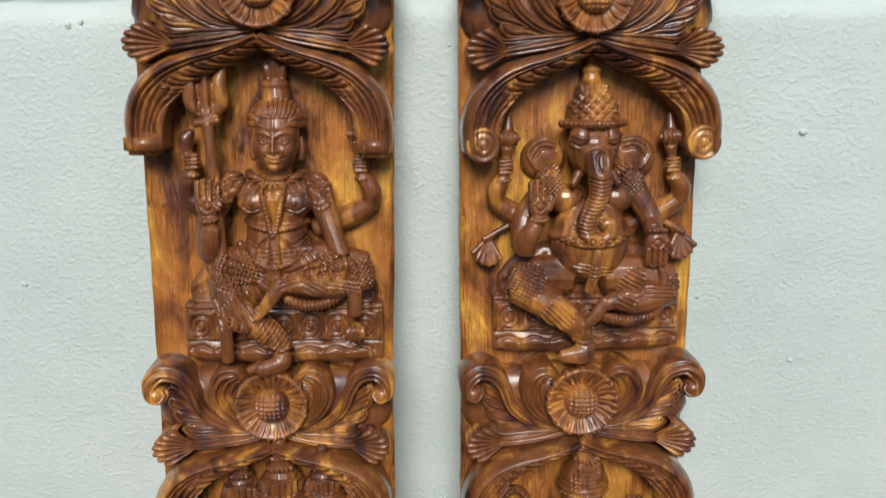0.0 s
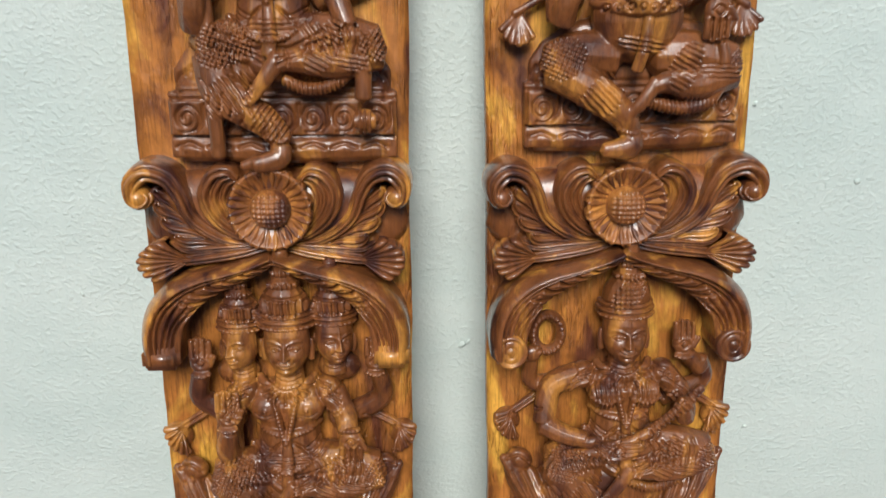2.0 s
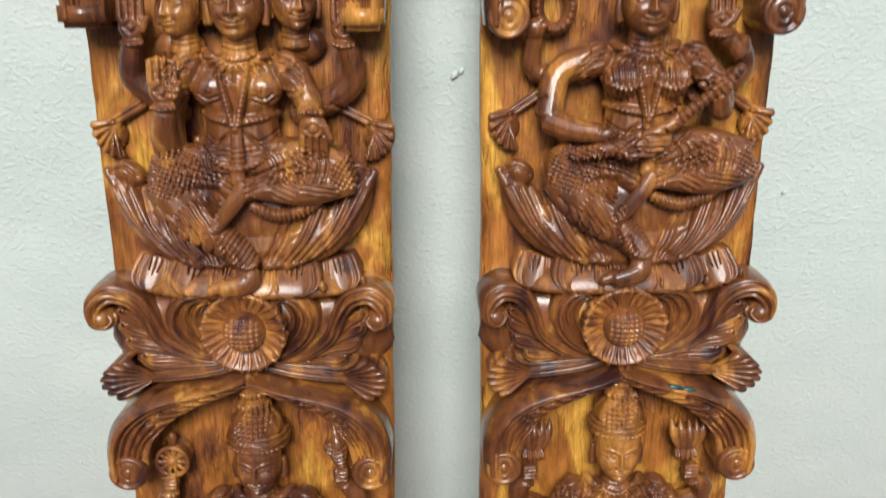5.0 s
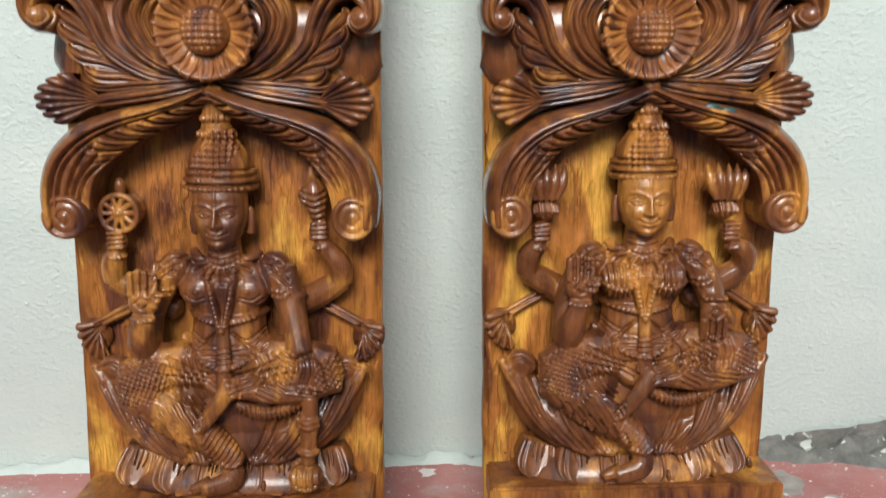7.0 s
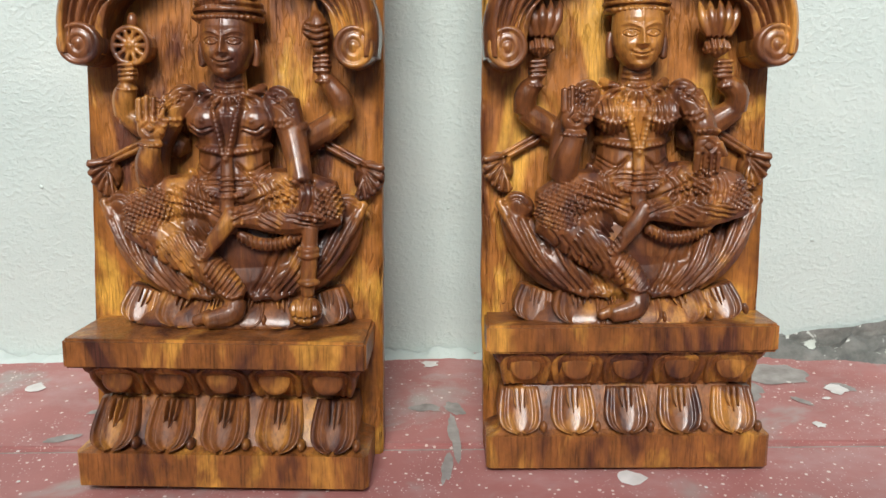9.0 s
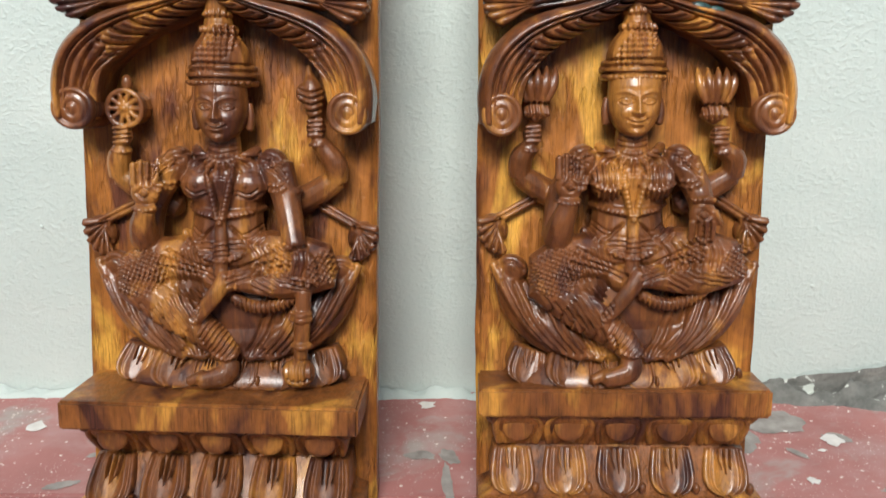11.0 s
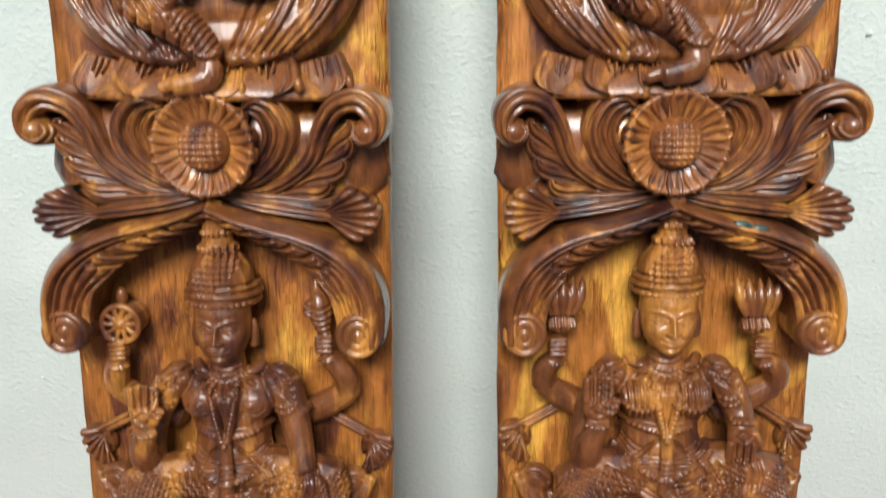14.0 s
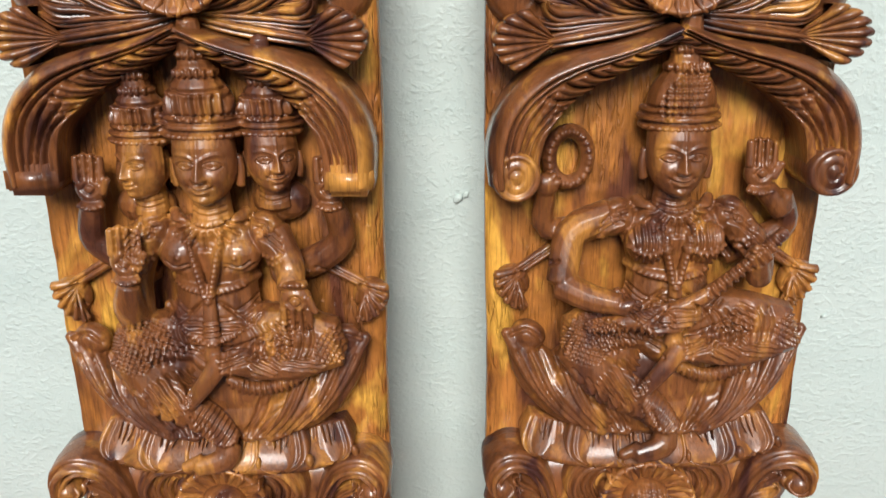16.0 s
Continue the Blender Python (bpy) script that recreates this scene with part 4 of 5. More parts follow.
def figure_elephant_head():
    f = Figure()
    # crown
    f.limb((-0.033, 0.424, 0.026, 0.0045), (-0.016, 0.424, 0.046, 0.005), (0.003, 0.424, 0.052, 0.005), (0.022, 0.424, 0.046, 0.005), (0.039, 0.424, 0.026, 0.0045))
    f.beads([(-0.033, 0.425), (0.003, 0.425), (0.039, 0.425)], 0.002, 0.0042, 0.0016)
    f.limb((0.003, 0.426, 0.022, 0.031), (0.003, 0.441, 0.022, 0.029), (0.003, 0.456, 0.020, 0.020), flat=0.85)
    f.field(0.003, 0.443, 0.031, 0.017, "diamonds", 0.0080, 0.0018)
    f.limb((0.003, 0.459, 0.016, 0.0185), (0.003, 0.465, 0.016, 0.0185))
    f.field(0.003, 0.462, 0.022, 0.005, "stripes", 0.0046, 0.0014)
    f.limb((0.003, 0.466, 0.014, 0.012), (0.003, 0.480, 0.012, 0.0095))
    f.limb((0.003, 0.480, 0.012, 0.0115), (0.003, 0.484, 0.012, 0.0115))
    f.limb((0.003, 0.484, 0.010, 0.008), (0.003, 0.504, 0.008, 0.006))
    # elephant's head, ears and trunk
    f.mass(0.003, 0.398, 0.030, 0.029, 0.034, 0.026)
    for s in (-1, 1):
        f.mass(0.003 + s * 0.015, 0.408, 0.042, 0.014, 0.016, 0.012)
        f.mass(0.003 + s * 0.052, 0.384, 0.006, 0.027, 0.025, 0.010, s * -15)
        f.cut([(0.003 + s * 0.036, 0.402), (0.003 + s * 0.056, 0.404), (0.003 + s * 0.070, 0.390), (0.003 + s * 0.060, 0.372)], 0.0018, 0.0016)
        f.cut([(0.003 + s * 0.040, 0.394), (0.003 + s * 0.054, 0.396), (0.003 + s * 0.062, 0.386)], 0.0014, -0.0018)
        f.cut([(0.003 + s * 0.012, 0.403), (0.003 + s * 0.019, 0.400), (0.003 + s * 0.027, 0.404)], 0.0011, -0.0018)
        f.cut([(0.003 + s * 0.010, 0.409), (0.003 + s * 0.019, 0.410), (0.003 + s * 0.028, 0.413)], 0.0011, 0.0016)
        f.limb((0.003 + s * 0.018, 0.372, 0.046, 0.0055), (0.003 + s * 0.026, 0.358, 0.050, 0.004))
        f.mass(0.003 + s * 0.028, 0.340, 0.030, 0.020, 0.017, 0.015)
        f.mass(0.003 + s * 0.046, 0.356, 0.024, 0.0155, 0.018, 0.017)
        f.field(0.003 + s * 0.046, 0.360, 0.014, 0.016, "studs", 0.0052, 0.0014)
        f.field(0.003 + s * 0.036, 0.366, 0.014, 0.007, "stripes", 0.0046, 0.0013, 50 * s)
    for v in (0.411, 0.4145, 0.418):
        f.cut([(-0.006, v), (0.014, v)], 0.0011, -0.0016)
    f.cut([(0.006 + 0.006 * math.cos(a), 0.385 + 0.010 * math.sin(a)) for a in np.linspace(0, 6.3, 12)], 0.0012, -0.0017)
    f.limb((0.004, 0.392, 0.048, 0.016), (0.006, 0.368, 0.058, 0.0135), (0.004, 0.345, 0.062, 0.0115), (-0.008, 0.325, 0.062, 0.0105), (-0.007, 0.306, 0.062, 0.0095), (0.006, 0.297, 0.062, 0.009), (0.018, 0.305, 0.062, 0.008), (0.017, 0.317, 0.062, 0.007), (0.007, 0.315, 0.062, 0.006))
    for k in range(15):
        v = 0.366 - k * 0.0042
        x = 0.006 - 0.014 * max(0, (k - 4)) / 10
        f.cut([(x - 0.012, v + 0.001), (x, v - 0.0015), (x + 0.012, v + 0.001)], 0.0009, -0.0014)
    # round body with a belt
    f.mass(0.002, 0.292, 0.030, 0.046, 0.050, 0.030)
    f.limb((-0.044, 0.302, 0.034, 0.005), (-0.02, 0.296, 0.056, 0.0055), (0.003, 0.294, 0.061, 0.0058), (0.026, 0.296, 0.056, 0.0055), (0.050, 0.302, 0.034, 0.005))
    for k in range(8):
        x = -0.034 + k * 0.0105
        f.cut([(x + 0.003 * math.cos(a), 0.2965 + 0.0035 * math.sin(a)) for a in np.linspace(0, 6.3, 8)], 0.0008, -0.0013)
    f.limb((0.006, 0.286, 0.060, 0.0055), (0.003, 0.262, 0.060, 0.006), (-0.002, 0.238, 0.054, 0.0065))
    f.field(0.003, 0.262, 0.008, 0.026, "stripes", 0.0046, 0.0013, 80)
    # legs
    f.limb((-0.020, 0.250, 0.026, 0.024), (-0.055, 0.252, 0.032, 0.024), (-0.082, 0.244, 0.036, 0.022), flat=0.85)
    f.limb((-0.080, 0.240, 0.038, 0.020), (-0.045, 0.220, 0.044, 0.0185), (-0.014, 0.196, 0.046, 0.015), (-0.004, 0.178, 0.046, 0.011))
    f.limb((-0.004, 0.176, 0.048, 0.011), (-0.006, 0.164, 0.052, 0.013), (-0.032, 0.161, 0.054, 0.007), flat=0.8)
    f.limb((0.022, 0.250, 0.026, 0.024), (0.060, 0.250, 0.030, 0.024), (0.096, 0.240, 0.034, 0.021), flat=0.85)
    f.limb((0.094, 0.234, 0.036, 0.019), (0.060, 0.222, 0.044, 0.0155), (0.030, 0.226, 0.052, 0.011), (0.014, 0.222, 0.055, 0.008))
    f.limb((0.018, 0.228, 0.056, 0.0075), (0.004, 0.208, 0.058, 0.0068), (-0.008, 0.196, 0.056, 0.005), flat=0.8)
    f.limb((0.010, 0.208, 0.046, 0.006), (0.045, 0.200, 0.046, 0.0065), (0.076, 0.208, 0.044, 0.0065), (0.084, 0.240, 0.050, 0.0055), (0.082, 0.262, 0.048, 0.005))
    f.field(0.045, 0.202, 0.042, 0.009, "stripes", 0.0044, 0.0014)
    f.field(0.083, 0.235, 0.008, 0.026, "stripes", 0.0044, 0.0014, 88)
    f.field(-0.074, 0.250, 0.026, 0.020, "studs", 0.0058, 0.0018, 20)
    f.field(0.104, 0.244, 0.014, 0.014, "studs", 0.0058, 0.0017)
    f.field(-0.036, 0.212, 0.030, 0.018, "stripes", 0.0048, 0.0014, 45)
    f.field(0.046, 0.240, 0.028, 0.013, "stripes", 0.0050, 0.0013, 60)
    f.beads([(-0.017, 0.182), (-0.004, 0.177), (0.009, 0.182)], 0.002, 0.0042, 0.0018)
    # arms
    rear_arms(f, lx=-0.094, lv=0.374, le=(-0.104, 0.338), rx=0.096, rv=0.374, re=(0.109, 0.338))
    for s, hx in ((-1, -0.094), (1, 0.096)):
        f.limb((hx, 0.384, 0.020, 0.005), (hx - s * 0.002, 0.398, 0.022, 0.008))
        f.mass(hx - s * 0.003, 0.408, 0.022, 0.0135, 0.010, 0.011)
        f.limb((hx - s * 0.003, 0.416, 0.020, 0.007), (hx - s * 0.004, 0.434, 0.018, 0.003))
        f.field(hx - s * 0.003, 0.407, 0.015, 0.009, "stripes", 0.0044, 0.0014)
    f.limb((-0.048, 0.352, 0.024, 0.0150), (-0.072, 0.318, 0.028, 0.0140), (-0.074, 0.287, 0.040, 0.0150))
    f.limb((-0.074, 0.286, 0.042, 0.0140), (-0.070, 0.302, 0.052, 0.0115), (-0.062, 0.316, 0.054, 0.009))
    palm(f, -0.059, 0.336, 0.052)
    f.limb((0.052, 0.352, 0.024, 0.0145), (0.070, 0.318, 0.034, 0.0125), (0.070, 0.305, 0.050, 0.0105))
    palm(f, 0.074, 0.292, 0.052, down=True)
    for s, x, v in ((-1, -0.118, 0.288), (1, 0.116, 0.292)):
        f.limb((s * 0.080, v + 0.024, 0.012, 0.004), (x, v + 0.004, 0.018, 0.004))
        for i in range(6):
            a = radians(-30 - i * 20)
            f.limb((x - s * 0.006, v + 0.006, 0.014, 0.0036), (x - s * 0.006 + s * 0.022 * math.cos(a), v + 0.004 + 0.030 * math.sin(a), 0.022, 0.0034))
    return f.finish("elephant_headed_figure")


# ---------------- the setting
FLOOR_Z, WALL_Y, WALL_TOP = 0.0, 1.015, 1.457


def wall_mesh():
    """A parapet wall, its top edge broken and uneven."""
    bm = bmesh.new()
    nx, nz = 240, 64
    rows = []
    for j in range(nz + 1):
        z = WALL_TOP * j / nz
        row = []
        for i in range(nx + 1):
            x = -3 + 6 * i / nx
            lump = 0.003 * noise.noise((x * 4, z * 4, 3.0)) + 0.0015 * noise.noise((x * 15, z * 15, 8.0))
            dz = 0.006 * noise.noise((x * 9, 1.0, 0.0)) + 0.004 * noise.noise((x * 30, 4.0, 0.0)) if j == nz else 0
            row.append(bm.verts.new((x, WALL_Y - lump + (0.004 if j == nz else 0), z + dz)))
        rows.append(row)
    back = [bm.verts.new((q.co.x, WALL_Y + 0.16, q.co.z + 0.004)) for q in rows[-1]]
    foot = [bm.verts.new((q.co.x, WALL_Y + 0.16, 0)) for q in rows[-1]]
    for a, b2 in zip(rows + [back], rows[1:] + [back, foot]):
        if a is back:
            b2 = foot
        for i in range(nx):
            bm.faces.new((a[i], a[i + 1], b2[i + 1], b2[i]))
    return fix(bm)


wall = tagged(new("wall_north", link_mesh("wall_north", wall_mesh(), WALL)), "pale mint painted rough plaster parapet wall", "wall", kind="structure")


def unseen_wall(name, x0, x1, y0, y1, label):
    """A plain painted wall, added out of view to block low sky light."""
    bm = bmesh.new()
    bmesh.ops.create_cube(bm, size=1, matrix=Matrix.Translation(((x0 + x1) / 2, (y0 + y1) / 2, 1.15)) @ Matrix.Diagonal((x1 - x0, y1 - y0, 2.3, 1)))
    bmesh.ops.bevel(bm, geom=list(bm.edges), offset=0.01, segments=2, affect="EDGES")
    return tagged(new(name, link_mesh(name, bm, WALL, False)), label, "wall", kind="structure")


# added walls behind and beside the camera, to darken the fill and reflections
unseen_wall("unseen_wall_south", -2.6, 2.6, -2.36, -2.2, "plain mint painted wall, added unseen behind the camera to block low sky light")
unseen_wall("unseen_wall_west", -2.6, -2.45, -2.2, 1.005, "plain mint painted side wall, added unseen to block low sky light")
unseen_wall("unseen_wall_east", 2.45, 2.6, -2.2, 1.005, "plain mint painted side wall, added unseen to block low sky light")


def slab_mesh(x0, x1, y0, y1, gap=0.0045):
    bm = bmesh.new()
    x0, x1, y0, y1 = x0 + gap, x1 - gap, y0 + gap, y1 - gap
    bmesh.ops.create_cube(bm, size=1, matrix=Matrix.Translation(((x0 + x1) / 2, (y0 + y1) / 2, -0.02)) @ Matrix.Diagonal((x1 - x0, y1 - y0, 0.04, 1)))
    bmesh.ops.bevel(bm, geom=[e for e in bm.edges if all(q.co.z > -0.01 for q in e.verts)], offset=0.003, segments=2, affect="EDGES")
    return bm


bm = bmesh.new()
bmesh.ops.create_grid(bm, x_segments=2, y_segments=2, size=30, matrix=Matrix.Translation((0, 0, -0.006)))
floor = tagged(new("floor", link_mesh("floor", bm, JOINT)), "red oxide cement floor with grey joints and paint specks", "floor", kind="structure")


# ---------------- carved ornament, shared by both panels
def swept(bm, line, m, height, across=44, steps=20, base=-0.004):
    """A carved band along a line of (x, v, w, half width); height(u, s) gives its relief, u from the outer rim to the inner."""
    c = spline(line, steps)
    run = np.r_[0, np.cumsum([np.hypot(*(q[:2] - p[:2])) for p, q in zip(c, c[1:])])]
    rows = []
    for i, q in enumerate(c):
        d = c[min(i + 1, len(c) - 1)][:2] - c[max(i - 1, 0)][:2]
        d = d / (np.hypot(*d) + 1e-9)
        side = np.array((d[1], -d[0]))
        row = []
        for j in range(across + 1):
            u = j / across
            o = q[:2] - side * q[3] * (1 - 2 * u)
            row.append(bm.verts.new(P(m * o[0], o[1], q[2] * height(u, run[i]))))
        first, last = q[:2] - side * q[3], q[:2] + side * q[3]
        row = [*(bm.verts.new(P(m * first[0], first[1], w)) for w in (base, q[2] * height(0, run[i]) - 0.002)), *row, *(bm.verts.new(P(m * last[0], last[1], w)) for w in (q[2] * height(1, run[i]) - 0.002, base))]
        rows.append(row)
    for a, b2 in zip(rows, rows[1:]):
        for j in range(len(a) - 1):
            bm.faces.new((a[j], a[j + 1], b2[j + 1], b2[j]))
    bm.faces.new(rows[0])
    bm.faces.new(rows[-1])


def canopy_relief(u, s):
    """A smooth sloping rim and a bead; then small overlapping leaves along the arch and long flowing grooves down the arm."""
    groove = lambda d, wide: math.exp(-(d / wide) ** 2)
    if u < 0.34:
        return 0.66 + 0.34 * math.sin(min(1, u / 0.26) * math.pi / 2) ** 0.8 - 0.14 * groove(u - 0.325, 0.022)
    if u < 0.44:
        return 0.85 + 0.09 * math.sin((u - 0.34) / 0.10 * math.pi)
    t = (u - 0.44) / 0.56
    arm = min(1.0, max(0.0, (s - 0.095) / 0.03))
    lap = (s / 0.0185 + 1.3 * t * t) % 1.0
    leaf = 0.07 * math.sin(math.pi * lap ** 0.5) - 0.17 * groove(min(lap, 1 - lap), 0.10) - 0.06 * groove(lap - 0.5, 0.08) * (t > 0.2)
    flow = 0.02
    for k in range(3):
        flow -= 0.15 * groove(t - 0.24 - 0.27 * k - 0.10 * math.sin(s * 55 + k), 0.050)
    return 0.88 - 0.30 * t * t * (1 - 0.6 * arm) + leaf * (1 - arm) * min(1, t * 5) + flow * arm - 0.16 * groove(t, 0.05)


def canopy_half(m, square=False):
    bm = bmesh.new()
    line = [(0.0, 0.5180, 0.060, 0.0080), (0.020, 0.5085, 0.058, 0.0095), (0.046, 0.4990, 0.057, 0.0120), (0.074, 0.4895, 0.056, 0.0160), (0.098, 0.4765, 0.056, 0.0200), (0.1165, 0.4575, 0.056, 0.0215), (0.1245, 0.433, 0.055, 0.0215), (0.1255, 0.404, 0.053, 0.0195)]
    swept(bm, line, m, canopy_relief)
    if square:
        block(bm, m * 0.1255 - 0.0197, m * 0.1255 + 0.0197, 0.397, 0.421, -0.004, 0.0515, 0.005)
    return fix(bm)


def end_scroll(m):
    """The curled end of a canopy's arm: a flat round boss with a low spiral on it."""
    bm = bmesh.new()
    rings, seg = ((0.0195, -0.004), (0.0195, 0.0465), (0.0185, 0.0500), (0.0165, 0.0512), (0.0150, 0.0500), (0.0138, 0.0482), (0.0125, 0.0490), (0.0090, 0.0506), (0.0072, 0.0500), (0.0062, 0.0486), (0.0050, 0.0500), (0.0020, 0.0512)), 36
    rows = []
    for i, (r, w) in enumerate(rings):
        rows.append([bm.verts.new(P(m * 0.1235 + m * (r - (0.0022 if i > 3 else 0) * k / seg) * math.cos(2 * math.pi * k / seg), 0.4130 + r * math.sin(2 * math.pi * k / seg), w)) for k in range(seg)])
    for a, b2 in zip(rows, rows[1:]):
        for j in range(seg):
            bm.faces.new((a[j], a[(j + 1) % seg], b2[(j + 1) % seg], b2[j]))
    bm.faces.new(rows[-1])
    return fix(bm)


def fan_leaf(m):
    """A half-open shell of seven grooved lobes."""
    bm = bmesh.new()
    root, lobes, n, rad = (0.090, 0.512), 7, 84, 14
    rows = []
    for i in range(n + 1):
        f = i / n
        a = radians(58 - 104 * f)
        lobe = abs(math.sin(math.pi * lobes * f))
        r = (0.044 + 0.007 * math.sin(math.pi * f)) * (0.955 + 0.045 * lobe ** 0.5)
        row = []
        for j in range(rad + 1):
            t = j / rad
            w = 0.026 + 0.020 * t - 0.005 * max(0, t - 0.80) / 0.20 - (0.0075 * t ** 0.5) * (1 - lobe ** 0.40)
            row.append(bm.verts.new(P(m * (root[0] + r * t * math.cos(a) * 1.03), root[1] + r * t * math.sin(a) * 0.66, w)))
        row.append(bm.verts.new(P(m * (root[0] + r * math.cos(a) * 1.0), root[1] + r * math.sin(a) * 0.63, -0.003)))
        rows.append(row)
    for a, b2 in zip(rows, rows[1:]):
        for j in range(rad + 1):
            bm.faces.new((a[j], a[j + 1], b2[j + 1], b2[j]))
    return fix(bm)


def outer_volute(m):
    bm = bmesh.new()
    ribbon(bm, [(m * x, v, w, h) for x, v, w, h in [(0.010, 0.5305, 0.032, 0.003), (0.050, 0.5345, 0.036, 0.006), (0.082, 0.556, 0.040, 0.008), (0.094, 0.584, 0.044, 0.0095), (0.106, 0.6015, 0.048, 0.0105), (0.125, 0.6075, 0.052, 0.0115), (0.139, 0.597, 0.054, 0.0115), (0.140, 0.581, 0.053, 0.009), (0.131, 0.5745, 0.050, 0.007), (0.1235, 0.5805, 0.046, 0.005), (0.1265, 0.587, 0.044, 0.003)]],
           [(u * m, h) for u, h in ROPE], steps=8)
    ball(bm, m * 0.134, 0.581, 0.030, 0.013, 0.013, 0.020, 0, 12)
    for lift, w, h in ((0.0, 0.036, 0.0075), (0.010, 0.034, 0.006)):
        ribbon(bm, [(m * x, v + lift * k, w * q, h * q) for x, v, q, k in [(0.006, 0.5285, 0.9, 0.2), (0.036, 0.5215, 1.0, 0.7), (0.066, 0.5165, 1.0, 1.0), (0.094, 0.512, 0.9, 1.2), (0.112, 0.508 + lift, 0.6, 1.2)]], [(u * m, s) for u, s in ROPE], steps=6)
    return fix(bm)


def inner_volute(m):
    bm = bmesh.new()
    for off, w in ((0.0, 0.0), (0.0095, 0.006), (0.018, 0.010)):
        k = 1 - off * 14
        ribbon(bm, [(m * (0.012 + (x - 0.012) * (1 - off * 18)), 0.571 + (v - 0.571) * k, q - w, h * (1 - off * 16)) for x, v, q, h in [(0.010, 0.5335, 0.034, 0.003), (0.036, 0.541, 0.040, 0.006), (0.058, 0.559, 0.044, 0.0085), (0.067, 0.582, 0.047, 0.0095), (0.058, 0.6015, 0.049, 0.0095), (0.043, 0.607, 0.049, 0.008), (0.033, 0.600, 0.046, 0.005)]],
               [(u * m, h) for u, h in ROPE], steps=7)
    return fix(bm)


def leaflet(m, x, v, a, size):
    """A broad veined leaf between scroll and fan."""
    bm = bmesh.new()
    c, s = math.cos(radians(a)), math.sin(radians(a))
    q = [(0, 0), (size * 0.4, size * 0.05), (size * 0.8, size * 0.02), (size * 1.02, size * 0.10), (size * 1.08, size * 0.22)]
    ribbon(bm, [(m * (x + c * p - s * r), v + s * p + c * r, 0.030 + 0.003 * i, (0.003, 0.0072, 0.0088, 0.0062, 0.002)[i]) for i, (p, r) in enumerate(q)], [(u * m, h) for u, h in ROPE], -0.004, 6)
    return fix(bm)


def band_ground():
    bm = bmesh.new()
    prof = [(-1, 0), (-0.96, 0.5), (-0.7, 0.9), (-0.3, 1), (0.3, 1), (0.7, 0.9), (0.96, 0.5), (1, 0)]
    ribbon(bm, [(-0.140, 0.564, 0.006, 0.022), (-0.116, 0.560, 0.018, 0.040), (-0.06, 0.560, 0.027, 0.046), (0, 0.562, 0.030, 0.046), (0.06, 0.560, 0.027, 0.046), (0.116, 0.560, 0.018, 0.040), (0.140, 0.564, 0.006, 0.022)], prof, -0.004, 6)
    return fix(bm)


def flower_dish():
    bm = bmesh.new()
    tube(bm, [(0, 0.571, 0.0, 0.030), (0, 0.571, 0.026, 0.033), (0, 0.571, 0.040, 0.037)], 40, 4)
    bmesh.ops.delete(bm, geom=[q for q in bm.verts if -q.co.y > 0.046], context="VERTS")
    prof = []
    for k in range(41):
        a = 2 * math.pi * k / 40
        prof.append([P(r * math.cos(a), 0.571 + r * math.sin(a), w) for r, w in ((0.0365, 0.034), (0.0405, 0.043), (0.0415, 0.048), (0.0400, 0.051), (0.0380, 0.0505), (0.034, 0.045), (0.016, 0.040), (0.001, 0.040))])
    rows = [[bm.verts.new(q) for q in r] for r in prof[:-1]]
    for a, b2 in zip(rows, rows[1:] + rows[:1]):
        for j in range(7):
            bm.faces.new((a[j], a[j + 1], b2[j + 1], b2[j]))
    return fix(bm)


def flower_petal():
    """One petal that rises to the rim of the dish, with a scooped middle."""
    bm = bmesh.new()
    ribbon(bm, [(0, 0.017, 0.0405, 0.0030), (0, 0.024, 0.0440, 0.0054), (0, 0.032, 0.0495, 0.0072), (0, 0.0390, 0.0540, 0.0068), (0, 0.0422, 0.0530, 0.0040)],
           [(-1, 0), (-0.9, 0.8), (-0.6, 1), (-0.3, 0.72), (0, 0.6), (0.3, 0.72), (0.6, 1), (0.9, 0.8), (1, 0)], 0.036, 3)
    return fix(bm)


def flower_core():
    """A domed seed head cut into rows of studs."""
    bm = bmesh.new()
    ball(bm, 0, 0.571, 0.043, 0.0205, 0.0205, 0.0165, 0, 96)
    for q in bm.verts:
        x, v = q.co.x, q.co.z - 0.571
        edge = max(0.0, 1 - (x * x + v * v) / 0.0205 ** 2)
        if -q.co.y > 0.043:
            q.co.y -= 0.0034 * min(1, edge * 4) * (abs(math.cos(math.pi * x / 0.0053)) * abs(math.cos(math.pi * v / 0.0053))) ** 0.7
    return fix(bm)


def seat_skirt():
    """The flaring foot of a lotus seat, under its turned-down petals."""
    bm = bmesh.new()
    rows = []
    for v, h, w in ((0.1475, 0.117, 0.049), (0.152, 0.115, 0.049), (0.164, 0.100, 0.040), (0.178, 0.086, 0.026), (0.186, 0.066, 0.008)):
        rows.append([bm.verts.new(P(h * u, v, -0.002 + (w + 0.002) * max(0.0, 1 - abs(u) ** 3.5) ** 0.6)) for u in np.linspace(-1, 1, 25)])
    for a, b2 in zip(rows, rows[1:]):
        for j in range(24):
            bm.faces.new((a[j], a[j + 1], b2[j + 1], b2[j]))
    bm.faces.new(rows[0])
    return fix(bm)


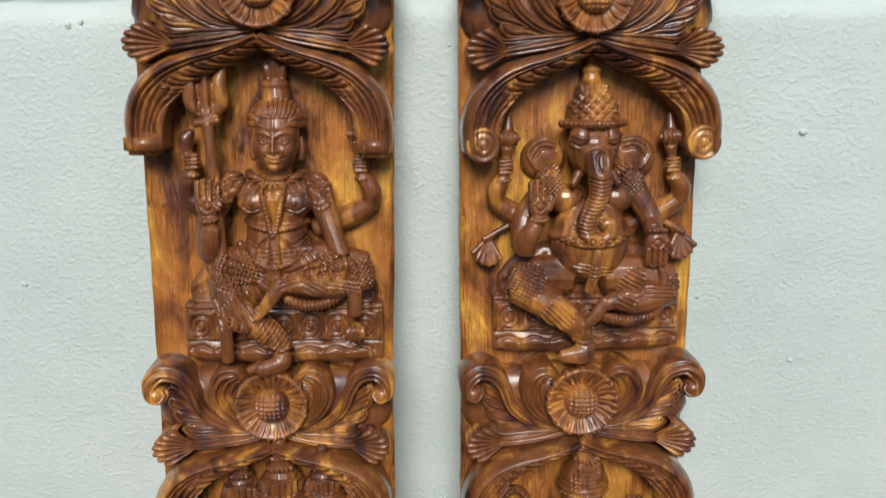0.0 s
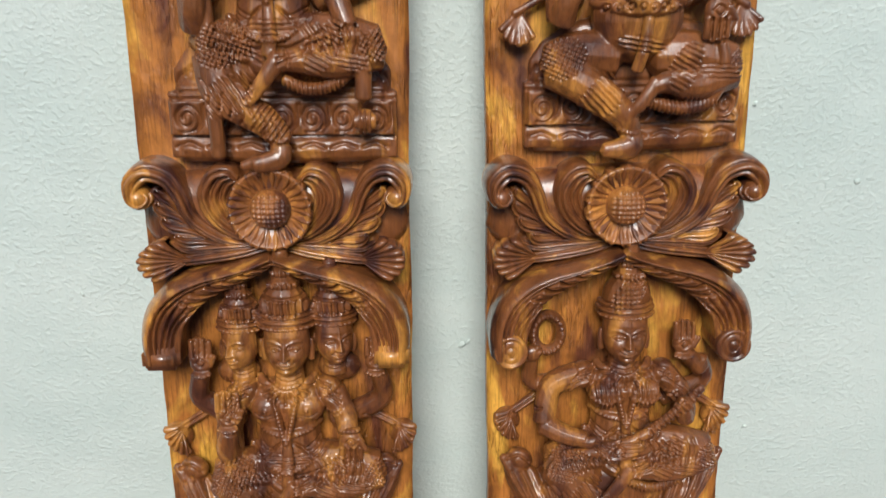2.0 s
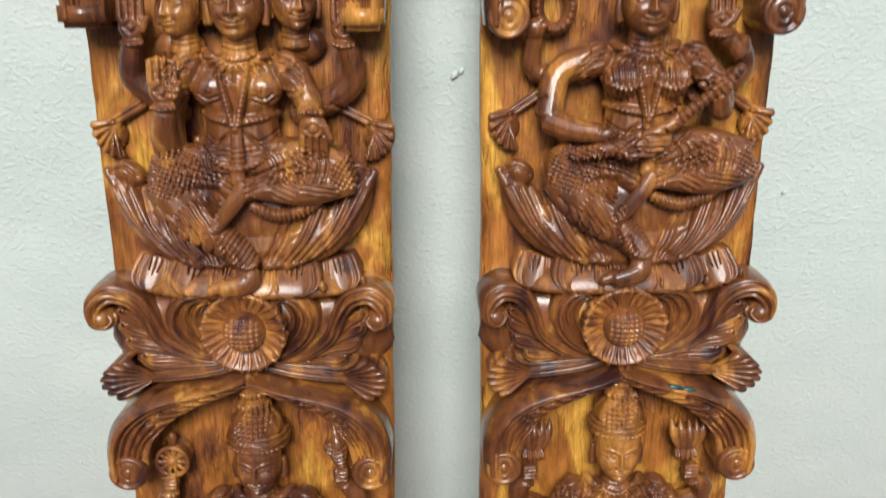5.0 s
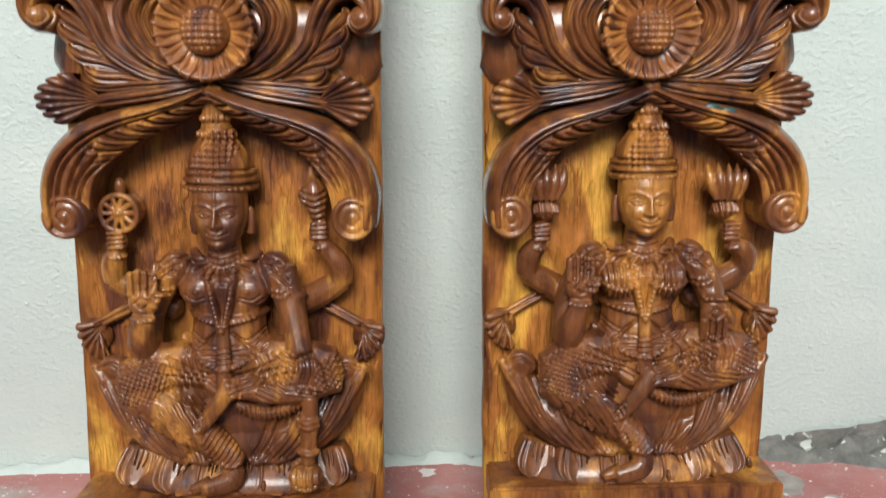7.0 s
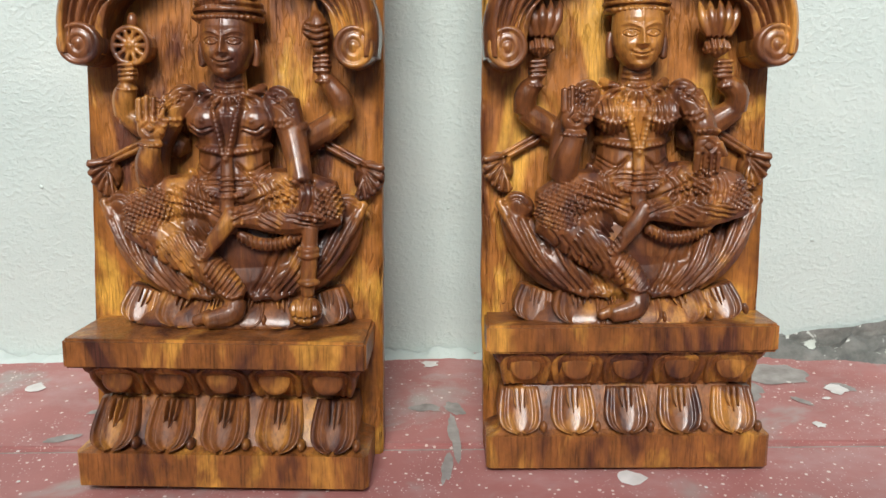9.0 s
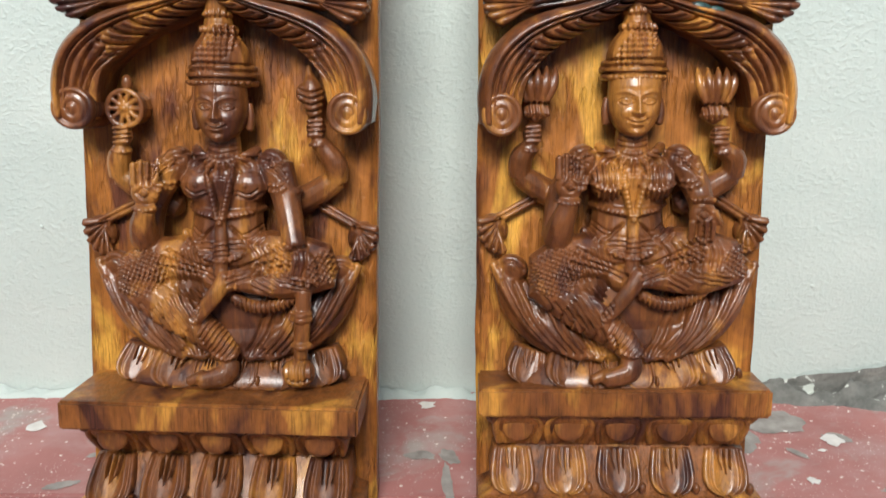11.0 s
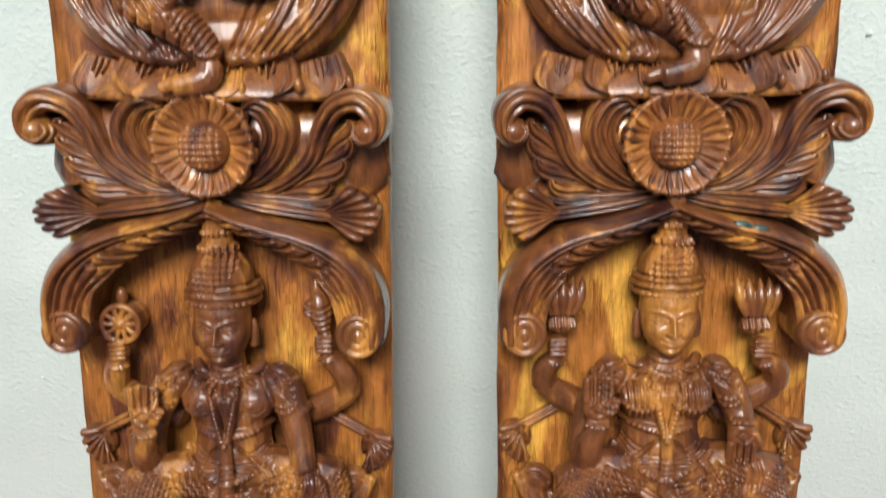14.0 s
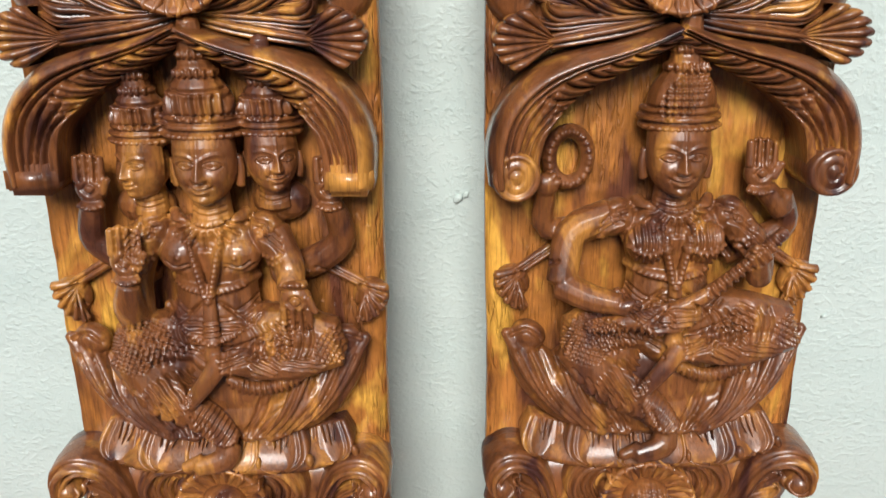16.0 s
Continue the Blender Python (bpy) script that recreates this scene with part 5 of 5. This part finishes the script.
def plinth_petal(wide, v0, v1, w0, w1):
    """A flat tongue of the base with a raised rim: narrow at v0, round at v1."""
    bm = bmesh.new()
    pts = [(0, v0 + (v1 - v0) * f, w0 + (w1 - w0) * f + 0.003, wide * k) for f, k in ((0, 0.84), (0.3, 0.95), (0.6, 1.0), (0.8, 0.90), (0.93, 0.60), (1.0, 0.16))]
    ribbon(bm, pts, [(-1, 0), (-1, 0.9), (-0.95, 1.0), (-0.84, 1.0), (-0.76, 0.97), (-0.70, 0.88), (-0.64, 0.90), (-0.58, 0.955), (-0.50, 0.95), (-0.40, 0.90), (-0.2, 0.885), (0.2, 0.885), (0.40, 0.90), (0.50, 0.95), (0.58, 0.955), (0.64, 0.90), (0.70, 0.88), (0.76, 0.97), (0.84, 1.0), (0.95, 1.0), (1, 0.9), (1, 0)], 0.004, 6)
    if v1 > v0:
        ball(bm, 0, v0 + (v1 - v0) * 0.58, w0 + (w1 - w0) * 0.58 + 0.002, wide * 0.60, wide * 0.56, 0.0030, 0, 16)
    else:
        for k in (-1, 0, 1):
            d = v1 - v0
            ribbon(bm, [(k * wide * 0.26, v0 + d * 0.02, w0 + 0.006, 0.0016), (k * wide * 0.24, v0 + d * 0.25, w0 + (w1 - w0) * 0.25 + 0.0075, 0.0022), (k * wide * 0.18, v0 + d * (0.42 if k else 0.55), w0 + (w1 - w0) * 0.5 + 0.005, 0.0005)], ROUND, 0.018, 4)
        ball(bm, wide, v1 + 0.005, w1 - 0.004, 0.0042, 0.0060, 0.005, 0, 8)
    return fix(bm)


def board_mesh(left, right, spread, flare, tall, seed):
    """The panel's backboard: hand-cut edges, a chiselled face."""
    bm = bmesh.new()
    nx, nv = 22, 130
    grid = {}
    for back in (0, 1):
        for j in range(nv + 1):
            for i in range(nx + 1):
                v = tall * j / nv
                near = left - spread * max(0.0, 1 - v / 0.62)
                far = right + flare * max(0.0, 1 - v / 0.9)
                x = near + (far - near) * i / nx
                if i in (0, nx):
                    x += 0.0016 * noise.noise((seed, v * 9, i)) + 0.0008 * noise.noise((seed, v * 40, i))
                w = -0.034 if back else 0.0016 * noise.noise((x * 30, v * 14, seed)) + 0.0008 * noise.noise((x * 90, v * 40, seed))
                grid[back, i, j] = bm.verts.new(P(x, v, w))
    for back in (0, 1):
        for j in range(nv):
            for i in range(nx):
                bm.faces.new([grid[back, i + a, j + c] for a, c in ((0, 0), (1, 0), (1, 1), (0, 1))])
    for j in range(nv):
        for i in (0, nx):
            bm.faces.new([grid[a, i, j + c] for a, c in ((0, 0), (1, 0), (1, 1), (0, 1))])
    for i in range(nx):
        for j in (0, nv):
            bm.faces.new([grid[a, i + c, j] for a, c in ((0, 0), (1, 0), (1, 1), (0, 1))])
    fix(bm)
    sharp = [e for e in bm.edges if len(e.link_faces) == 2 and e.calc_face_angle() > 1.0]
    bmesh.ops.bevel(bm, geom=sharp, offset=0.002, segments=2, affect="EDGES")
    return bm


def plinth_core(half):
    bm = bmesh.new()
    rings = [(0.0, half, 0.047), (0.033, half, 0.048), (0.0345, half - 0.003, 0.045), (0.038, half - 0.012, 0.041), (0.060, half - 0.022, 0.032), (0.078, half - 0.034, 0.024),
             (0.082, half - 0.034, 0.024), (0.096, half - 0.020, 0.034), (0.112, half - 0.008, 0.044), (0.121, half - 0.004, 0.046)]
    rows = []
    for v, h, w in rings:
        rows.append([bm.verts.new(P(x, v, d)) for x, d in ((-h, -0.004), (-h, w - 0.004), (-h + 0.004, w), (-h / 2, w), (0, w), (h / 2, w), (h - 0.004, w), (h, w - 0.004), (h, -0.004))])
    for a, b2 in zip(rows, rows[1:]):
        for j in range(8):
            bm.faces.new((a[j], a[j + 1], b2[j + 1], b2[j]))
    bm.faces.new(rows[0])
    bm.faces.new(rows[-1])
    return fix(bm)


def slab_top(half):
    bm = bmesh.new()
    block(bm, -half, half, 0.120, 0.148, -0.002, 0.056, 0.0025)
    return fix(bm)


PITCH, TALL = 0.459, 1.572
SHAPES = {"dish": link_mesh("dish", flower_dish(), WOOD_FLOWER), "petal": link_mesh("petal", flower_petal(), WOOD_FLOWER), "core": link_mesh("core", flower_core(), WOOD_FLOWER),
          "ground": link_mesh("band_ground", band_ground(), WOOD_CARVED), "bowl": lotus_bowl("lotus_bowl"),
          "seat_petal": link_mesh("seat_petal", plinth_petal(0.0245, 0.181, 0.1505, 0.025, 0.049), WOOD_PETAL), "skirt": link_mesh("seat_skirt", seat_skirt(), WOOD_PETAL),
          "low_petal": link_mesh("low_petal", plinth_petal(0.0225, 0.077, 0.037, 0.026, 0.048), WOOD_PETAL),
          "high_petal": link_mesh("high_petal", plinth_petal(0.0255, 0.081, 0.119, 0.026, 0.046), WOOD_PETAL)}
for m, side in ((-1, "near"), (1, "far")):
    SHAPES[side] = {"canopy": link_mesh("canopy_arm", canopy_half(m), WOOD_CARVED), "square": link_mesh("canopy_arm", canopy_half(m, True), WOOD_CARVED), "scroll": link_mesh("end_scroll", end_scroll(m), WOOD_CARVED), "fan": link_mesh("fan_leaf", fan_leaf(m), WOOD_CARVED),
                    "outer": link_mesh("outer_volute", outer_volute(m), WOOD_CARVED), "inner": link_mesh("inner_volute", inner_volute(m), WOOD_CARVED),
                    "leaves": [link_mesh("leaflet", leaflet(m, *q), WOOD_CARVED) for q in ((0.056, 0.5280, 6, 0.042), (0.070, 0.5360, 18, 0.044), (0.084, 0.5470, 30, 0.040), (0.096, 0.5620, 42, 0.032))]}


def panel(label, board, seed, figures, seats, square_ends, plinth_at, tiers):
    """A tall carved panel: board, plinth, and three niches one above another."""
    top = tagged(new("carved_panel"), label, "wall panel", "pair of carved panels")
    part("backboard", board_mesh(*board, TALL, seed), WOOD_BOARD, top, "flat varnished board with gouge marks")
    plinth = part("plinth", plinth_core(plinth_at[1]), WOOD_PLINTH, top, "moulded base carved with two rows of petals", (plinth_at[0], 0, 0), False)
    half = plinth_at[1]
    plinth.scale = (1, plinth_at[2], 1)
    part("plinth_slab", slab_top(half), WOOD_PLINTH, plinth, "squared projecting slab", (0, 0, 0), False)
    for k in range(5):
        x = (k - 2) * (half - 0.018) / 2.35
        part("petal", SHAPES["low_petal"], None, plinth, at=(x * 1.02, 0, 0))
        part("petal", SHAPES["high_petal"], None, plinth, at=(x * 0.97, 0, 0))
    for tier in range(3):
        up, shift, near, far = tiers[tier]
        at = (shift, 0, tier * PITCH + up)
        canopy = part("canopy", SHAPES["ground"], None, top, "carved scrollwork canopy over a niche", at)
        canopy.scale = ((near + far) / 2, 1, 1)
        for m, side, wide in ((-1, "near", near), (1, "far", far)):
            s = SHAPES[side]
            pieces = [("canopy_arm", s["square" if square_ends[tier] else "canopy"]), ("fan_leaf", s["fan"]), ("outer_volute", s["outer"]), ("inner_volute", s["inner"])]
            if not square_ends[tier]:
                pieces.append(("end_scroll", s["scroll"]))
            for name, me in pieces + [("leaflet", me) for me in s["leaves"]]:
                part(name, me, None, canopy).scale = (wide * 2 / (near + far), 1, 1)
        flower = part("rosette", SHAPES["dish"], None, top, "round flower with a studded centre", at)
        part("studded_core", SHAPES["core"], None, flower)
        for k in range(14):
            o = part("petal", SHAPES["petal"], None, flower, at=(0, 0, 0.571))
            o.rotation_euler = (0, k * math.pi / 7, 0)
        text = "seated carved figure in varnished wood"
        part("carved_figure", figures[tier], None, top, text, (0, 0, tier * PITCH))
        if seats[tier] is None:
            seat = part("lotus_seat", SHAPES["bowl"], None, top, "open lotus with long carved petals", (shift * 0.5, 0, tier * PITCH + up * 0.6))
            part("seat_skirt", SHAPES["skirt"], None, seat)
            for x, turn, k, d in ((-0.092, 16, 0.80, 0.72), (-0.050, 9, 1.0, 1.0), (0.050, -9, 1.0, 1.0), (0.092, -16, 0.80, 0.72), (-0.018, 3, 0.62, 1.0), (0.016, -3, 0.62, 1.0)):
                o = part("petal", SHAPES["seat_petal"], None, seat)
                o.matrix_basis = Matrix.Translation((x, 0, 0.166)) @ Matrix.Rotation(radians(turn), 4, "Y") @ Matrix.Diagonal((k, d, 1, 1)) @ Matrix.Translation((0, 0, -0.166))
        else:
            part("bench_seat", seats[tier], None, top, "squared seat carved with low scrolls", (0, 0, tier * PITCH))
    return top


LEAN = math.atan(0.135)
left = panel("tall varnished brown wooden panel, three carved niches with seated figures", (-0.1390, 0.1405, 0.016, 0.0), 1.7,
             [figure_wheel(), figure_three_heads(), figure_trident()], [None, None, bench("bench_a", -0.098, 0.128)], (False, True, True), (-0.006, 0.139, 1.6),
             ((0, -0.002, 1.04, 0.975), (0, 0.001, 0.985, 0.945), (0, 0, 0.99, 0.96)))
left.matrix_world = Matrix.Translation((-0.150, 0.765, 0.0)) @ Matrix.Rotation(-LEAN, 4, "X") @ Matrix.Rotation(radians(1.4), 4, "Y")
right = panel("tall varnished brown wooden panel with elephant-headed figure at the top", (-0.143, 0.1320, 0.0, 0.0035), 5.3,
              [figure_buds(), figure_lute(), figure_elephant_head()], [None, None, bench("bench_b", -0.106, 0.114)], (False, False, False), (-0.002, 0.1395, 1.0),
              ((-0.006, -0.004, 0.955, 1.02), (-0.010, -0.004, 0.955, 0.995), (-0.010, -0.002, 0.965, 1.005)))
right.matrix_world = Matrix.Translation((0.239, 0.772, 0.0)) @ Matrix.Rotation(-LEAN, 4, "X") @ Matrix.Rotation(radians(0.1), 4, "Y")

# dried paint on the canopy's edge
bm = bmesh.new()
ball(bm, 0.050, 0.499, 0.0525, 0.010, 0.0045, 0.003, -14, 10)
ball(bm, 0.064, 0.4965, 0.0515, 0.008, 0.0035, 0.003, -10, 10)
part("paint_spot", fix(bm), STAIN, right, "dried blue-green paint on the carving")

# ---------------- floor pieces and rubbish at the foot of the wall
cols, rows = (-2.45, -1.4, -0.75, 0.75, 2.45), (-2.2, -1.3, -0.122, 0.778, 1.03)
for i in range(4):
    for j in range(4):
        part("floor_slab", slab_mesh(cols[i], cols[i + 1], rows[j], rows[j + 1]), FLOOR, floor, smooth=False)


def crust(points, height, seed, step=0.006):
    """A broken lump of cement: rough top over an outline given by a function."""
    bm = bmesh.new()
    x0, x1, y0, y1, inside = points
    nx, ny = int((x1 - x0) / step), int((y1 - y0) / step)
    grid = {}
    for i in range(nx + 1):
        for j in range(ny + 1):
            x, y = x0 + i * step, y0 + j * step
            k = inside(x, y)
            h = height * min(1, max(0, k)) ** 0.6 * (0.75 + 0.9 * noise.noise((x * 40, y * 40, seed)) + 0.3 * noise.noise((x * 130, y * 130, seed)))
            grid[i, j] = bm.verts.new((x, y, max(-0.003, h - 0.002 if k > 0 else -0.003)))
    for i in range(nx):
        for j in range(ny):
            bm.faces.new([grid[i + a, j + c] for a, c in ((0, 0), (1, 0), (1, 1), (0, 1))])
    return fix(bm)


strip = crust((-2.0, 0.50, 0.985, 1.016, lambda x, y: (y - 0.992 - 0.006 * noise.noise((x * 14, 0, 0))) * 60), 0.011, 2.0, 0.004)
tagged(new("plaster_crust", link_mesh("plaster_crust", strip, WALL)), "crumbling plaster edge where wall meets floor", "debris", kind="structure")
heap = crust((0.47, 2.0, 0.90, 1.016, lambda x, y: (y - 0.985 + 0.045 * min(1, max(0, (x - 0.56) * 9)) + 0.010 * noise.noise((x * 12, 0, 4))) * 40), 0.022, 6.0, 0.006)
tagged(new("broken_cement", link_mesh("broken_cement", heap, CEMENT)), "bare grey broken cement along the wall foot", "debris", kind="structure")
# the painted coat has flaked off the wall above it
bm = bmesh.new()
cells = {}
for i in range(257):
    for j in range(9):
        x = 0.48 + 0.006 * i
        edge = 0.020 + 0.028 * min(1, max(0, (x - 0.49) * 6)) + 0.008 * noise.noise((x * 14, 2, 0)) + 0.004 * noise.noise((x * 45, 5, 0))
        cells[i, j] = bm.verts.new((x, WALL_Y - 0.0055 - 0.003 * noise.noise((x * 60, j * 0.8, 0)), edge * j / 8))
for i in range(256):
    for j in range(8):
        bm.faces.new([cells[i + a, j + c] for a, c in ((0, 0), (1, 0), (1, 1), (0, 1))])
tagged(new("bare_patch", link_mesh("bare_patch", fix(bm), CEMENT)), "flaked grey patch low on the wall", "wall patch", kind="structure")

# splashes of white paint on the floor
bm = bmesh.new()
rng = random.Random(4)
spots = [(0.036, 0.979, 0.011), (-0.448, 0.921, 0.013), (0.467, 0.816, 0.008), (0.524, 0.898, 0.014), (0.24, 0.715, 0.014)]
spots += [(rng.uniform(-0.7, 0.8), rng.uniform(0.4, 0.99), rng.uniform(0.0015, 0.005)) for _ in range(110)]
for x, y, r in spots:
    ring = [bm.verts.new((x + r * rng.uniform(0.6, 1.25) * math.cos(a), y + r * rng.uniform(0.5, 1.1) * math.sin(a), 0.0012)) for a in (2 * math.pi * k / 11 for k in range(11))]
    mid = bm.verts.new((x, y, 0.0022))
    for k in range(11):
        bm.faces.new((ring[k], ring[(k + 1) % 11], mid))
tagged(new("paint_splashes", link_mesh("paint_splashes", fix(bm), PAINT)), "dried white paint splashes on the red floor", "paint", kind="stuff")


def flat_patch(bm, x, y, rx, ry, turn, seed, z=0.0009):
    """A ragged thin patch on the floor."""
    c, s = math.cos(turn), math.sin(turn)
    ring = []
    for k in range(28):
        a = 2 * math.pi * k / 28
        r = 1 + 0.45 * noise.noise((math.cos(a) * 1.7, math.sin(a) * 1.7, seed)) + 0.2 * noise.noise((math.cos(a) * 6, math.sin(a) * 6, seed))
        p, q = rx * r * math.cos(a), ry * r * math.sin(a)
        ring.append(bm.verts.new((x + p * c - q * s, y + p * s + q * c, z)))
    bm.faces.new(ring)


bm = bmesh.new()
for i, (x, y, rx, ry, turn) in enumerate([(0.034, 0.862, 0.020, 0.008, 0.0), (0.066, 0.860, 0.010, 0.016, 0.5), (0.066, 0.800, 0.006, 0.045, 0.1), (0.058, 0.735, 0.005, 0.03, -0.1), (0.455, 0.945, 0.055, 0.030, -0.3), (0.415, 0.90, 0.020, 0.028, 0.2),
                                          (0.53, 0.905, 0.018, 0.008, -0.3), (0.47, 0.872, 0.014, 0.004, -0.9), (-0.345, 0.862, 0.014, 0.005, 0.6), (-0.36, 0.80, 0.020, 0.007, 0.3), (0.56, 0.80, 0.03, 0.006, 0.0)]):
    flat_patch(bm, x, y, rx, ry, turn, i * 3.1)
tagged(new("worn_cement", link_mesh("worn_cement", fix(bm), JOINT, False)), "grey cement showing where the red floor coat has worn away", "floor wear", kind="stuff")

# chips and drips in the wall's paint
bm = bmesh.new()
for x, z, r in [(0.525, 0.153, 0.0035), (0.075, 0.768, 0.0050), (0.083, 0.772, 0.0035), (-0.451, 1.119, 0.004), (-0.450, 0.233, 0.003), (-0.345, 1.437, 0.005), (-0.330, 1.440, 0.004), (0.53, 1.30, 0.005), (0.56, 0.98, 0.004), (0.42, 1.08, 0.003), (0.47, 0.62, 0.003), (-0.40, 0.86, 0.003), (0.09, 1.41, 0.002), (0.062, 0.20, 0.002), (0.055, 0.206, 0.0015)]:
    bmesh.ops.create_icosphere(bm, subdivisions=2, radius=1, matrix=Matrix.Translation((x, WALL_Y - 0.001, z)) @ Matrix.Rotation(x * 9, 4, "Y") @ Matrix.Diagonal((r * 0.8, r * 0.5, r * 1.1, 1)))
for q in bm.verts:
    q.co.x += 0.0012 * noise.noise(q.co * 400)
    q.co.z += 0.0012 * noise.noise(q.co * 400 + Vector((9, 0, 0)))
tagged(new("plaster_chips", link_mesh("plaster_chips", bm, WALL)), "small chips and lumps in the painted plaster", "wall wear", kind="stuff")
